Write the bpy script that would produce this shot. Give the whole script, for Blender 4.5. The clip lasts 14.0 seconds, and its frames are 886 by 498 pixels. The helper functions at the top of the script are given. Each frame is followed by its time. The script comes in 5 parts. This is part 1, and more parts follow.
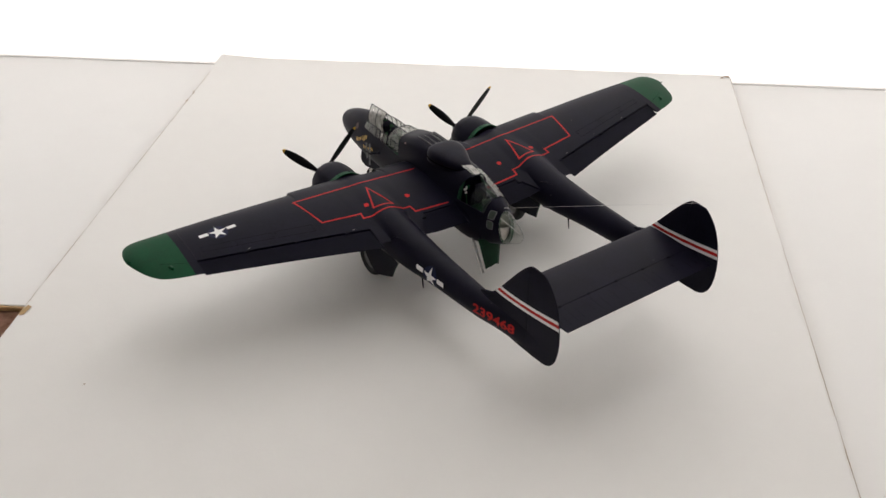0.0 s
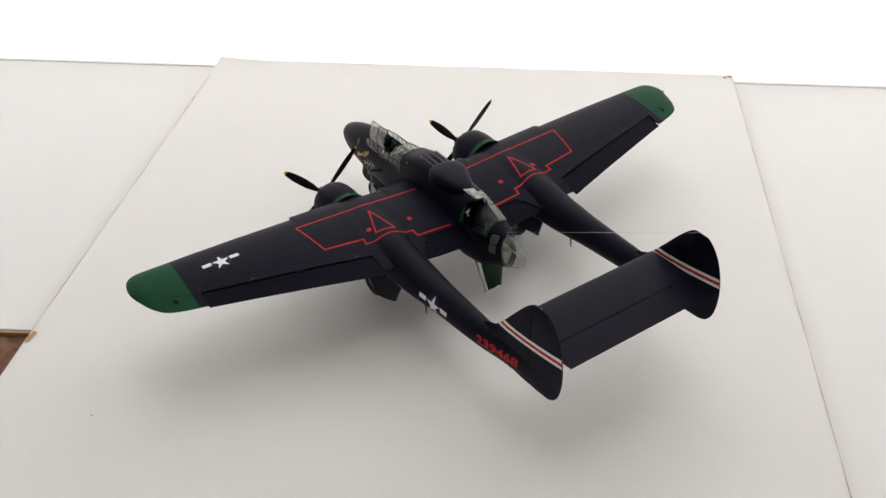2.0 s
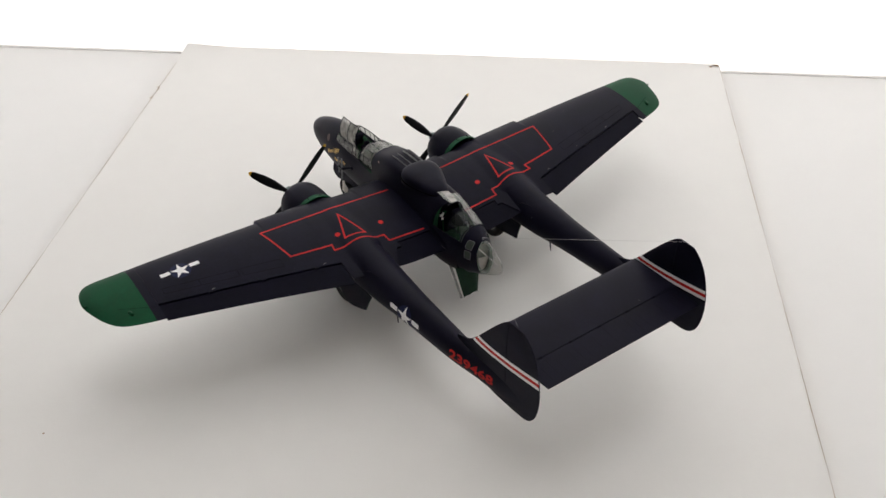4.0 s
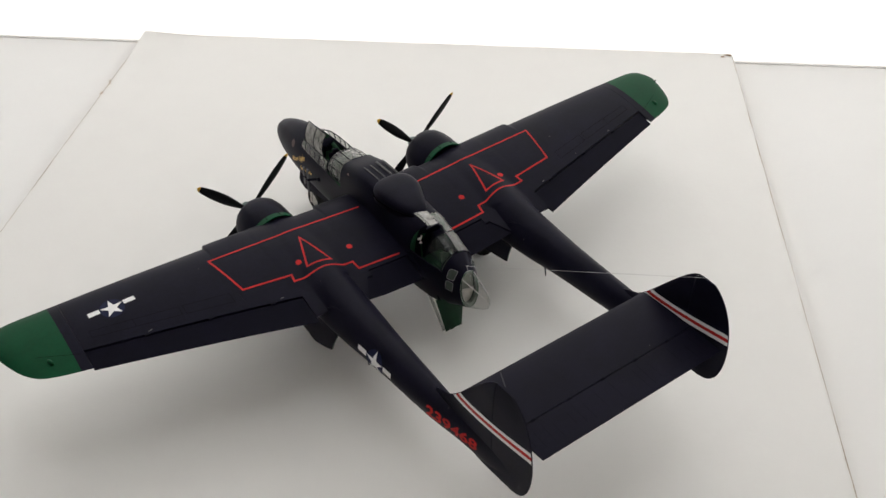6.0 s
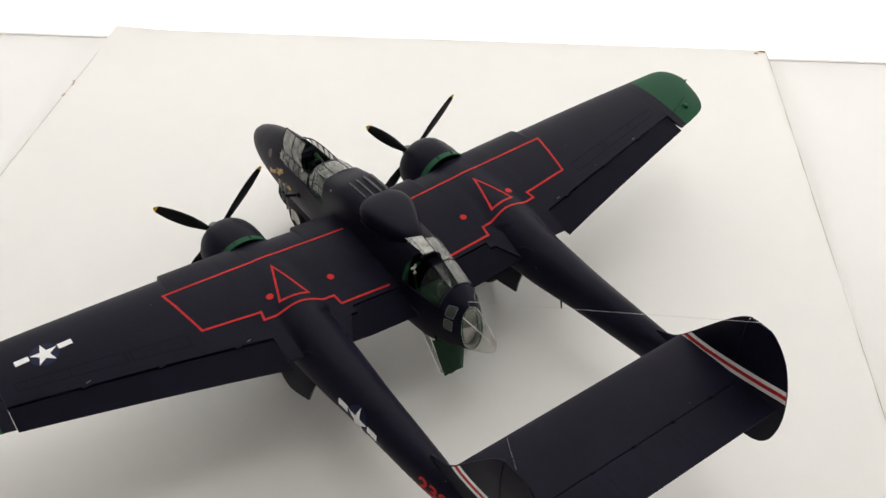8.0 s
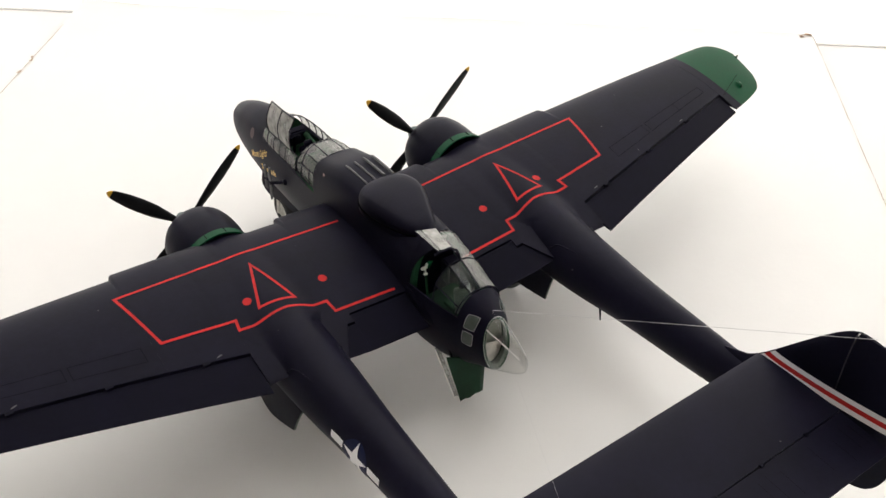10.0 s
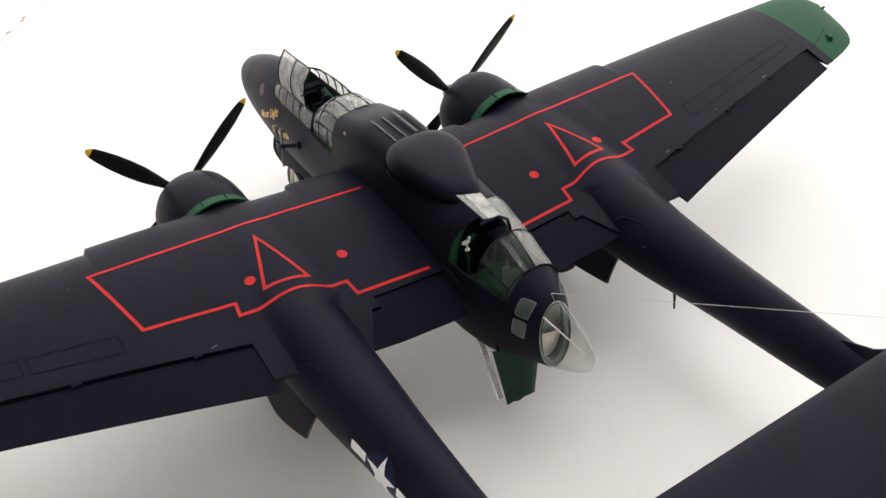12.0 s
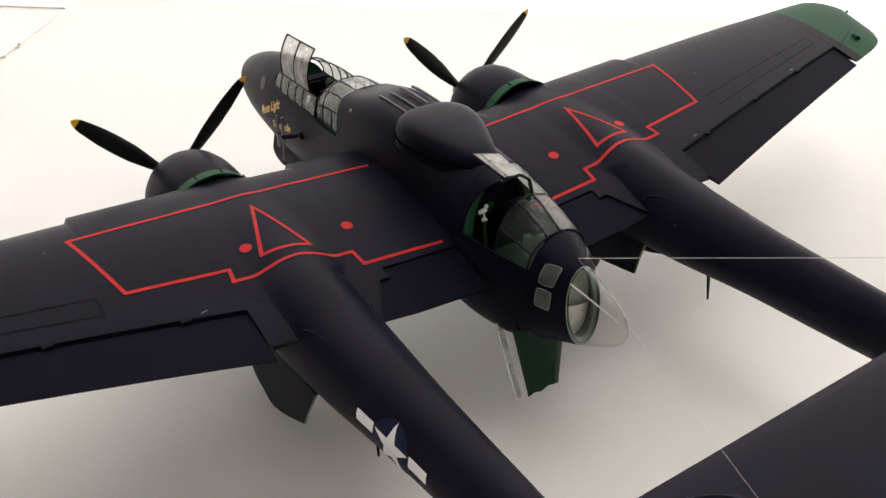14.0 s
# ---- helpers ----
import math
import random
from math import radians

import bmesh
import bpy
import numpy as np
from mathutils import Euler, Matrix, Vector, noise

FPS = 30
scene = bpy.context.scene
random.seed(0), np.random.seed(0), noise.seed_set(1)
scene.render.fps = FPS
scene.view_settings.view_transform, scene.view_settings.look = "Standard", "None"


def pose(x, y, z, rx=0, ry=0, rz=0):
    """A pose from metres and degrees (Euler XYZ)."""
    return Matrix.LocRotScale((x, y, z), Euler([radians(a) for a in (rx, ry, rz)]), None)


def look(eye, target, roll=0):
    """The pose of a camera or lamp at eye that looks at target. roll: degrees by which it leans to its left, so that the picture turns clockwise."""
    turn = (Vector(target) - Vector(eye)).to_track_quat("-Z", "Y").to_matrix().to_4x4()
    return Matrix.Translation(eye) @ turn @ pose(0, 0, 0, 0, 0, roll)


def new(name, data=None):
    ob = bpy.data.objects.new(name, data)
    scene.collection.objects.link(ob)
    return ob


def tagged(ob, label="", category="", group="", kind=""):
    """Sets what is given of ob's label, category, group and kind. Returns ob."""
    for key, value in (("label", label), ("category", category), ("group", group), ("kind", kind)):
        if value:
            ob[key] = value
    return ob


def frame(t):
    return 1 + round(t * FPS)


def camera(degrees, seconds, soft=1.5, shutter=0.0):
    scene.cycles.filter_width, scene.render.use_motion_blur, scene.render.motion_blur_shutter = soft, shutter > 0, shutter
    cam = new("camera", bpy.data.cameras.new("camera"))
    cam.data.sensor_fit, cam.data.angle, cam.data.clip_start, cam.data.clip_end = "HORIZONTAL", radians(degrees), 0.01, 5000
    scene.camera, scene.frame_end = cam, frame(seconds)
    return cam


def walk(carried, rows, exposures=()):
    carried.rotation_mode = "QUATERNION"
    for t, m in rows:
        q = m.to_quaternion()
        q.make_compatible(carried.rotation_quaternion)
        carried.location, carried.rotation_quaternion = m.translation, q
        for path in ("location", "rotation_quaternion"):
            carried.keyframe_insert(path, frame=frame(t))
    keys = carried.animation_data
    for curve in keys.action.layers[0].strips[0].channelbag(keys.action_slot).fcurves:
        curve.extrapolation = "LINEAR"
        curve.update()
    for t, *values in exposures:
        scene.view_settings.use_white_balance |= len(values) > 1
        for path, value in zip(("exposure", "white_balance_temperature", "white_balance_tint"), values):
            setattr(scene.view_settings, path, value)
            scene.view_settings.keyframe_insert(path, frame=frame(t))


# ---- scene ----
cam = camera(48.59, 14.0)
# seconds, eye x y z, yaw, pitch, lean to the right (degrees)
ROWS = [
    (0.0, -0.3248, -0.4560, 0.3870, -34.73, -34.57, -0.09),
    (0.5, -0.3215, -0.4513, 0.3983, -34.65, -35.52, 0.31),
    (1.0, -0.3183, -0.4451, 0.4109, -34.71, -36.48, 0.44),
    (1.5, -0.3163, -0.4417, 0.4173, -34.76, -36.74, 0.40),
    (2.0, -0.3124, -0.4373, 0.4203, -34.60, -36.90, 0.53),
    (2.5, -0.3076, -0.4327, 0.4222, -34.69, -37.32, 0.49),
    (3.0, -0.3025, -0.4290, 0.4232, -35.03, -37.72, 0.25),
    (5.5, -0.2470, -0.3677, 0.3961, -36.35, -39.45, -0.46),
    (6.0, -0.2316, -0.3515, 0.3888, -36.08, -39.87, -0.24),
    (6.5, -0.2178, -0.3363, 0.3830, -35.85, -40.35, -0.09),
    (7.0, -0.2037, -0.3210, 0.3759, -35.56, -40.74, 0.10),
    (7.5, -0.1945, -0.3096, 0.3638, -35.47, -40.39, 0.18),
    (10.0, -0.1615, -0.2445, 0.2936, -36.25, -39.29, -0.89),
    (10.5, -0.1551, -0.2342, 0.2819, -35.93, -39.31, -0.77),
    (11.0, -0.1495, -0.2234, 0.2694, -35.54, -39.28, -0.65),
    (11.5, -0.1444, -0.2134, 0.2572, -34.98, -39.26, -0.41),
    (12.0, -0.1418, -0.2051, 0.2461, -34.72, -39.26, -0.31),
    (12.5, -0.1414, -0.2020, 0.2332, -34.53, -38.50, -0.20),
    (13.0, -0.1427, -0.2030, 0.2175, -34.37, -36.56, -0.05),
    (13.5, -0.1446, -0.2034, 0.2095, -34.63, -35.04, -0.37),
    (14.0, -0.1462, -0.2037, 0.2012, -34.84, -33.38, -0.50),
]


def eye_pose(x, y, z, yaw, pitch, lean):
    m = pose(0, 0, 0, 0, 0, yaw) @ pose(0, 0, 0, 90 + pitch) @ pose(0, 0, 0, 0, 0, -lean)
    return Matrix.Translation((x, y, z)) @ m


# seconds, stops, kelvin, tint
EXPOSURES = [(0.0, -0.31, 6650, 11.5), (1.0, -0.24, 6600, 11.0), (3.0, -0.26, 6500, 11.0), (5.5, -0.34, 6500, 9.5), (7.5, -0.19, 6550, 8.5), (10.0, 0.20, 6650, 10.0), (11.0, 0.28, 6550, 10.5), (12.0, 0.42, 6500, 11.0), (12.6, 0.38, 6550, 11.0), (13.2, 0.15, 6750, 11.5), (14.0, 0.11, 6750, 11.5)]
walk(cam, [(t, eye_pose(*r)) for t, *r in ROWS], EXPOSURES)

# ---- light ----
# the wall behind the board runs along U; V points from the wall into the room
ORIGIN = Vector((0.1905, 0.2467, 0.0))
U = Vector((0.7685, -0.6398, 0.0))
V = Vector((-0.6398, -0.7685, 0.0))
ROOM = Matrix.Translation(ORIGIN) @ Matrix(((U.x, V.x, 0, 0), (U.y, V.y, 0, 0), (0, 0, 1, 0), (0, 0, 0, 1)))
CEILING = 1.95

world = bpy.data.worlds.new("sky")
scene.world = world
world.use_nodes = True
wt = world.node_tree
sky = wt.nodes.new("ShaderNodeTexSky")
sky.sky_type = "NISHITA"
sky.sun_disc = False
sky.sun_elevation = radians(48)
sky.sun_rotation = radians(150)
wt.links.new(sky.outputs[0], wt.nodes["Background"].inputs[0])
wt.nodes["Background"].inputs[1].default_value = 0.05

# added lamp behind a translucent sheet, so the white back wall glows
GLOW_SPAN = (-0.98, 1.22, 1.45)
lamp = bpy.data.lights.new("wall_backlight", "AREA")
lamp.shape, lamp.size, lamp.size_y, lamp.energy = "RECTANGLE", 2.18, 1.47, 41.5
lamp.color = (1.0, 0.980, 0.957)
lamp_ob = new("wall_backlight", lamp)
lamp_ob.matrix_world = ROOM @ look((0.12, -0.05, 0.70), (0.12, 0.0, 0.70))

# added overhead fill lamp that softens shadows and lifts the board
FILL_OPENING = (-0.35, 0.55, 0.12, 0.62)
fill_lamp = bpy.data.lights.new("fill_light", "AREA")
fill_lamp.shape, fill_lamp.size, fill_lamp.size_y, fill_lamp.energy = "RECTANGLE", 0.88, 0.48, 5.0
fill_lamp.color = (1.0, 0.985, 0.96)
fill_ob = new("fill_light", fill_lamp)
fill_ob.matrix_world = ROOM @ look((0.10, 0.37, CEILING + 0.05), (0.10, 0.3701, 0.0))

# ---- materials ----


def material(name, base, rough=0.5, metal=0.0, vary=0.0, scale=60.0, bump=0.0, bump_scale=400.0, spec=0.5, second=None, coat=0.0):
    m = bpy.data.materials.new(name)
    m.use_nodes = True
    nt = m.node_tree
    b = nt.nodes["Principled BSDF"]
    b.inputs["Base Color"].default_value = (*base, 1)
    b.inputs["Roughness"].default_value = rough
    b.inputs["Metallic"].default_value = metal
    b.inputs["Specular IOR Level"].default_value = spec
    b.inputs["Coat Weight"].default_value = coat
    co = nt.nodes.new("ShaderNodeTexCoord")
    if vary > 0:
        big = nt.nodes.new("ShaderNodeTexNoise")
        big.inputs["Scale"].default_value = scale
        big.inputs["Detail"].default_value = 6
        small = nt.nodes.new("ShaderNodeTexNoise")
        small.inputs["Scale"].default_value = scale * 9
        small.inputs["Detail"].default_value = 3
        nt.links.new(co.outputs["Object"], big.inputs["Vector"])
        nt.links.new(co.outputs["Object"], small.inputs["Vector"])
        add = nt.nodes.new("ShaderNodeMath")
        add.operation = "MULTIPLY_ADD"
        add.inputs[1].default_value = 0.4
        nt.links.new(small.outputs["Fac"], add.inputs[0])
        nt.links.new(big.outputs["Fac"], add.inputs[2])
        ramp = nt.nodes.new("ShaderNodeValToRGB")
        ramp.color_ramp.elements[0].position = 0.45
        ramp.color_ramp.elements[1].position = 0.95
        other = second or tuple(min(1, c * (1 + vary)) for c in base)
        ramp.color_ramp.elements[0].color = (*(c * (1 - vary * 0.5) for c in base), 1)
        ramp.color_ramp.elements[1].color = (*other, 1)
        nt.links.new(add.outputs[0], ramp.inputs[0])
        nt.links.new(ramp.outputs[0], b.inputs["Base Color"])
        rr = nt.nodes.new("ShaderNodeMapRange")
        rr.inputs["To Min"].default_value = max(0.02, rough - 0.08)
        rr.inputs["To Max"].default_value = min(1, rough + 0.1)
        nt.links.new(big.outputs["Fac"], rr.inputs["Value"])
        nt.links.new(rr.outputs[0], b.inputs["Roughness"])
    if bump > 0:
        n = nt.nodes.new("ShaderNodeTexNoise")
        n.inputs["Scale"].default_value = bump_scale
        n.inputs["Detail"].default_value = 4
        nt.links.new(co.outputs["Object"], n.inputs["Vector"])
        bm_ = nt.nodes.new("ShaderNodeBump")
        bm_.inputs["Strength"].default_value = bump
        bm_.inputs["Distance"].default_value = 0.0004
        nt.links.new(n.outputs["Fac"], bm_.inputs["Height"])
        nt.links.new(bm_.outputs[0], b.inputs["Normal"])
    return m


def glass_material(name, tint, gloss, haze=0.0, cloud=(0.5, 0.5, 0.48), rim=0.22, rough=0.16, bend=2.2):
    m = bpy.data.materials.new(name)
    m.use_nodes = True
    nt = m.node_tree
    nt.nodes.remove(nt.nodes["Principled BSDF"])
    out = nt.nodes["Material Output"]
    clear = nt.nodes.new("ShaderNodeBsdfTransparent")
    clear.inputs[0].default_value = (*tint, 1)
    shine = nt.nodes.new("ShaderNodeBsdfGlossy")
    shine.inputs["Roughness"].default_value = rough
    facing = nt.nodes.new("ShaderNodeLayerWeight")
    curve = nt.nodes.new("ShaderNodeMath")
    curve.operation = "POWER"
    curve.inputs[1].default_value = bend
    nt.links.new(facing.outputs["Facing"], curve.inputs[0])
    add = nt.nodes.new("ShaderNodeMath")
    add.operation = "MULTIPLY_ADD"
    add.use_clamp = True
    add.inputs[1].default_value = rim
    add.inputs[2].default_value = gloss
    nt.links.new(curve.outputs[0], add.inputs[0])
    mix = nt.nodes.new("ShaderNodeMixShader")
    nt.links.new(add.outputs[0], mix.inputs[0])
    nt.links.new(clear.outputs[0], mix.inputs[1])
    nt.links.new(shine.outputs[0], mix.inputs[2])
    if haze == 0:
        nt.links.new(mix.outputs[0], out.inputs[0])
        return m
    # pale diffuse film: dusty plastic, and painted reflection on hatch and side panes
    dull = nt.nodes.new("ShaderNodeBsdfDiffuse")
    dull.inputs[0].default_value = (*cloud, 1)
    film_noise = nt.nodes.new("ShaderNodeTexNoise")
    film_noise.inputs["Scale"].default_value = 260
    where = nt.nodes.new("ShaderNodeTexCoord")
    nt.links.new(where.outputs["Object"], film_noise.inputs["Vector"])
    amount = nt.nodes.new("ShaderNodeMath")
    amount.operation = "MULTIPLY"
    amount.inputs[1].default_value = haze * 2
    nt.links.new(film_noise.outputs["Fac"], amount.inputs[0])
    veil = nt.nodes.new("ShaderNodeMixShader")
    nt.links.new(amount.outputs[0], veil.inputs[0])
    nt.links.new(mix.outputs[0], veil.inputs[1])
    nt.links.new(dull.outputs[0], veil.inputs[2])
    nt.links.new(veil.outputs[0], out.inputs[0])
    return m


def backlit_material(name, base):
    """White sheet that passes about half of the light of the lamp behind it."""
    m = bpy.data.materials.new(name)
    m.use_nodes = True
    nt = m.node_tree
    nt.nodes.remove(nt.nodes["Principled BSDF"])
    co = nt.nodes.new("ShaderNodeTexCoord")
    weave = nt.nodes.new("ShaderNodeTexNoise")
    weave.inputs["Scale"].default_value = 9
    weave.inputs["Detail"].default_value = 8
    nt.links.new(co.outputs["Object"], weave.inputs["Vector"])
    tone = nt.nodes.new("ShaderNodeValToRGB")
    tone.color_ramp.elements[0].color = (*(c * 0.93 for c in base), 1)
    tone.color_ramp.elements[1].color = (*base, 1)
    nt.links.new(weave.outputs["Fac"], tone.inputs[0])
    front = nt.nodes.new("ShaderNodeBsdfDiffuse")
    through_ = nt.nodes.new("ShaderNodeBsdfTranslucent")
    mix = nt.nodes.new("ShaderNodeMixShader")
    for k, n in enumerate((front, through_)):
        nt.links.new(tone.outputs[0], n.inputs["Color"])
        nt.links.new(n.outputs[0], mix.inputs[k + 1])
    nt.links.new(mix.outputs[0], nt.nodes["Material Output"].inputs[0])
    return m


def dust(m):
    """Sparse pale specks of dust on a painted surface."""
    nt = m.node_tree
    b = nt.nodes["Principled BSDF"]
    base = b.inputs["Base Color"].links[0].from_socket
    co = nt.nodes.new("ShaderNodeTexCoord")
    cells = nt.nodes.new("ShaderNodeTexVoronoi")
    cells.inputs["Scale"].default_value = 75
    nt.links.new(co.outputs["Object"], cells.inputs["Vector"])
    near = nt.nodes.new("ShaderNodeMath")
    near.operation = "LESS_THAN"
    near.inputs[1].default_value = 0.022
    nt.links.new(cells.outputs["Distance"], near.inputs[0])
    mix = nt.nodes.new("ShaderNodeMix")
    mix.data_type = "RGBA"
    mix.inputs[7].default_value = (0.10, 0.10, 0.10, 1)
    nt.links.new(near.outputs[0], mix.inputs[0])
    nt.links.new(base, mix.inputs[6])
    nt.links.new(mix.outputs[2], b.inputs["Base Color"])


BLACK = material("blue_black_satin_paint", (0.0066, 0.0062, 0.0138), 0.42, vary=0.35, scale=55, bump=0.08, bump_scale=700, spec=0.062)
dust(BLACK)
BLACK_FLAP = material("flat_black_paint", (0.0042, 0.0039, 0.0098), 0.6, vary=0.3, scale=70, bump=0.05, bump_scale=900, spec=0.05)
GREEN = material("tip_green_paint", (0.0025, 0.053, 0.021), 0.5, vary=0.25, scale=70, bump=0.05, bump_scale=900, spec=0.1)
ZINC = material("interior_green_paint", (0.014, 0.050, 0.024), 0.65, vary=0.4, scale=120, spec=0.12)
DOOR_GREEN = material("crew_door_green", (0.007, 0.030, 0.015), 0.55, vary=0.35, scale=160, spec=0.12)
RED = material("red_decal", (0.45, 0.020, 0.020), 0.55, vary=0.25, scale=260, spec=0.12)
WHITE = material("white_decal", (0.84, 0.84, 0.84), 0.5, vary=0.04, scale=200)
NAVY = material("navy_decal", (0.005, 0.008, 0.038), 0.5, vary=0.1, scale=200, spec=0.15)
YELLOW = material("yellow_paint", (0.62, 0.36, 0.02), 0.5, vary=0.15, scale=300)
GOLD = material("gold_lettering", (0.68, 0.42, 0.10), 0.5, vary=0.1, scale=300)
PINK = material("faded_pink_decal", (0.060, 0.032, 0.036), 0.6, vary=0.3, scale=300)
PALE = material("pale_pink_decal", (0.22, 0.14, 0.14), 0.6, vary=0.2, scale=300)
GREY = material("weathered_grey_paint", (0.16, 0.16, 0.17), 0.5, vary=0.3, scale=400)
PROP = material("propeller_black", (0.008, 0.008, 0.009), 0.42, vary=0.3, scale=150, spec=0.12)
HUB = material("grey_green_hub", (0.05, 0.088, 0.080), 0.45, vary=0.2, scale=300)
RUBBER = material("tyre_rubber", (0.015, 0.015, 0.016), 0.75, vary=0.3, scale=200)
BRIGHT = material("worn_white_and_glint", (0.78, 0.78, 0.76), 0.4, vary=0.25, scale=600)
TUBE = material("worn_gun_grey", (0.085, 0.085, 0.09), 0.5, vary=0.5, scale=500)
FRAME_GREEN = material("mid_green_frame_paint", (0.016, 0.070, 0.036), 0.55, vary=0.35, scale=220, spec=0.15)
DULL_GREEN = material("faded_interior_green", (0.11, 0.14, 0.115), 0.6, vary=0.35, scale=220, spec=0.15)
BULKHEAD = material("tail_bulkhead_green", (0.30, 0.33, 0.28), 0.6, vary=0.35, scale=200)
LINER = material("pale_warm_grey", (0.62, 0.60, 0.56), 0.6, vary=0.3, scale=200)
METAL = material("bare_metal", (0.36, 0.36, 0.37), 0.4, metal=0.7, vary=0.15, scale=300)
RIM = material("dull_wheel_metal", (0.14, 0.14, 0.145), 0.5, metal=0.4, vary=0.3, scale=300)
LINE = material("panel_line_black", (0.0050, 0.0048, 0.0070), 0.8, spec=0.0)
WINDOW_GREY = material("dusty_window", (0.062, 0.078, 0.068), 0.2, vary=0.3, scale=300)
SEAM = material("flap_gap_black", (0.002, 0.002, 0.002), 0.9, spec=0.0)
WIRE = material("pale_wire_and_glint", (0.70, 0.69, 0.68), 0.5)
GLASS = glass_material("clear_canopy_plastic", (0.80, 0.82, 0.80), 0.05, 0.26, (0.54, 0.54, 0.52))
DUSTY = glass_material("smoky_canopy_plastic", (0.72, 0.82, 0.75), 0.03, 0.045, (0.30, 0.42, 0.35))
# HAZY puts the hatch's white reflection into a milky colour
HAZY = glass_material("hatch_plastic_with_sheen", (0.80, 0.80, 0.78), 0.05, 0.42, (0.66, 0.65, 0.62))
CLEAR = glass_material("clear_cone_plastic", (0.96, 0.96, 0.95), 0.025, rim=1.0, rough=0.08, bend=3.0)
BOARD = material("white_mounting_board", (0.83, 0.82, 0.80), 0.75, vary=0.025, scale=6, bump=0.15, bump_scale=300, spec=0.25)
PANEL = material("white_panel", (0.84, 0.835, 0.825), 0.6, vary=0.02, scale=5, bump=0.1, bump_scale=250, spec=0.3)
WALL = material("white_wall_paint", (0.84, 0.835, 0.825), 0.8, vary=0.02, scale=4, bump=0.2, bump_scale=150, spec=0.2)
BACKLIT = backlit_material("white_backlit_sheet", (0.86, 0.855, 0.845))
CHIPBOARD = material("raw_board_edge", (0.42, 0.28, 0.14), 0.85, vary=0.3, scale=90, bump=0.4, bump_scale=300)
CARPET = material("brown_carpet", (0.17, 0.085, 0.055), 0.95, vary=0.7, scale=160, bump=1.0, bump_scale=500, spec=0.1, second=(0.30, 0.17, 0.12))
# grey for the unseen south and west walls, to weaken their bounce light
LOW_BOUNCE = material("low_bounce_grey", (0.44, 0.42, 0.405), 0.8, vary=0.1, scale=6)
LINING = material("off_white_wall_paint", (0.80, 0.785, 0.76), 0.8, vary=0.2, scale=8)
# EDGE: brown wear plus painted edge shadow; BACK_EDGE: painted shadow line only
EDGE = material("worn_shaded_board_edge", (0.38, 0.30, 0.23), 0.9, vary=0.4, scale=120)
BACK_EDGE = material("back_edge_shade", (0.68, 0.66, 0.64), 0.9, vary=0.3, scale=120)
DIRT = material("brown_stain", (0.30, 0.20, 0.13), 0.9, vary=0.3, scale=300)

# ---- helpers ----


def part(name, bm, mats, parent=None, label="", smooth=True):
    me = bpy.data.meshes.new(name)
    bmesh.ops.recalc_face_normals(bm, faces=bm.faces)
    bm.to_mesh(me)
    bm.free()
    for m in mats if isinstance(mats, (list, tuple)) else [mats]:
        me.materials.append(m)
    if smooth:
        me.shade_smooth()
        me.set_sharp_from_angle(angle=radians(38))
    ob = new(name, me)
    ob.parent = parent
    if label:
        ob["label"] = label
    return ob


def empty(name):
    return new(name)


def loft(rings, closed=True, caps=(True, True), bm=None, mat=0, cap_mat=0):
    bm = bm or bmesh.new()
    grid = [[bm.verts.new(p) for p in r] for r in rings]
    n = len(rings[0])
    for a, b in zip(grid, grid[1:]):
        for i in range(n if closed else n - 1):
            j = (i + 1) % n
            f_ = bm.faces.new((a[i], a[j], b[j], b[i]))
            f_.material_index = mat
    for k, g in ((0, grid[0]), (1, grid[-1])):
        if caps[k] and closed:
            bm.faces.new(g).material_index = cap_mat
    return bm


def table(rows, y):
    """Smooth values between rows of (y, a, b, ...), sorted by y."""
    ys = [r[0] for r in rows]
    if y <= ys[0]:
        return rows[0][1:]
    if y >= ys[-1]:
        return rows[-1][1:]
    i = max(k for k in range(len(ys) - 1) if ys[k] <= y)
    h = ys[i + 1] - ys[i]
    t = (y - ys[i]) / h
    out = []
    for c in range(1, len(rows[0])):
        p0, p1 = rows[i][c], rows[i + 1][c]
        d = (p1 - p0) / h

        def slope(k):
            if k == 0 or k == len(rows) - 1:
                return d
            s0 = (rows[k][c] - rows[k - 1][c]) / (ys[k] - ys[k - 1])
            s1 = (rows[k + 1][c] - rows[k][c]) / (ys[k + 1] - ys[k])
            return 0 if s0 * s1 <= 0 else 2 * s0 * s1 / (s0 + s1)

        m0, m1 = slope(i) * h, slope(i + 1) * h
        out.append((2 * t**3 - 3 * t**2 + 1) * p0 + (t**3 - 2 * t**2 + t) * m0 + (3 * t**2 - 2 * t**3) * p1 + (t**3 - t**2) * m1)
    return out


def steps(a, b, n):
    return [a + (b - a) * i / n for i in range(n + 1)]


def power(v, e):
    return math.copysign(abs(v) ** e, v)


def tube(points, r, sides=6, bm=None, r_end=None):
    """A round bar along a polyline."""
    bm = bm or bmesh.new()
    pts = [Vector(p) for p in points]
    rings = []
    for i, p in enumerate(pts):
        d = (pts[min(i + 1, len(pts) - 1)] - pts[max(i - 1, 0)]).normalized()
        a = d.orthogonal().normalized()
        b = d.cross(a)
        rr = r if r_end is None else r + (r_end - r) * i / (len(pts) - 1)
        if rings:
            # keep the ring from twisting
            a = (last - d * last.dot(d)).normalized()
            b = d.cross(a)
        last = a
        rings.append([p + (a * math.cos(q) + b * math.sin(q)) * rr for q in [2 * math.pi * k / sides for k in range(sides)]])
    return loft(rings, bm=bm)


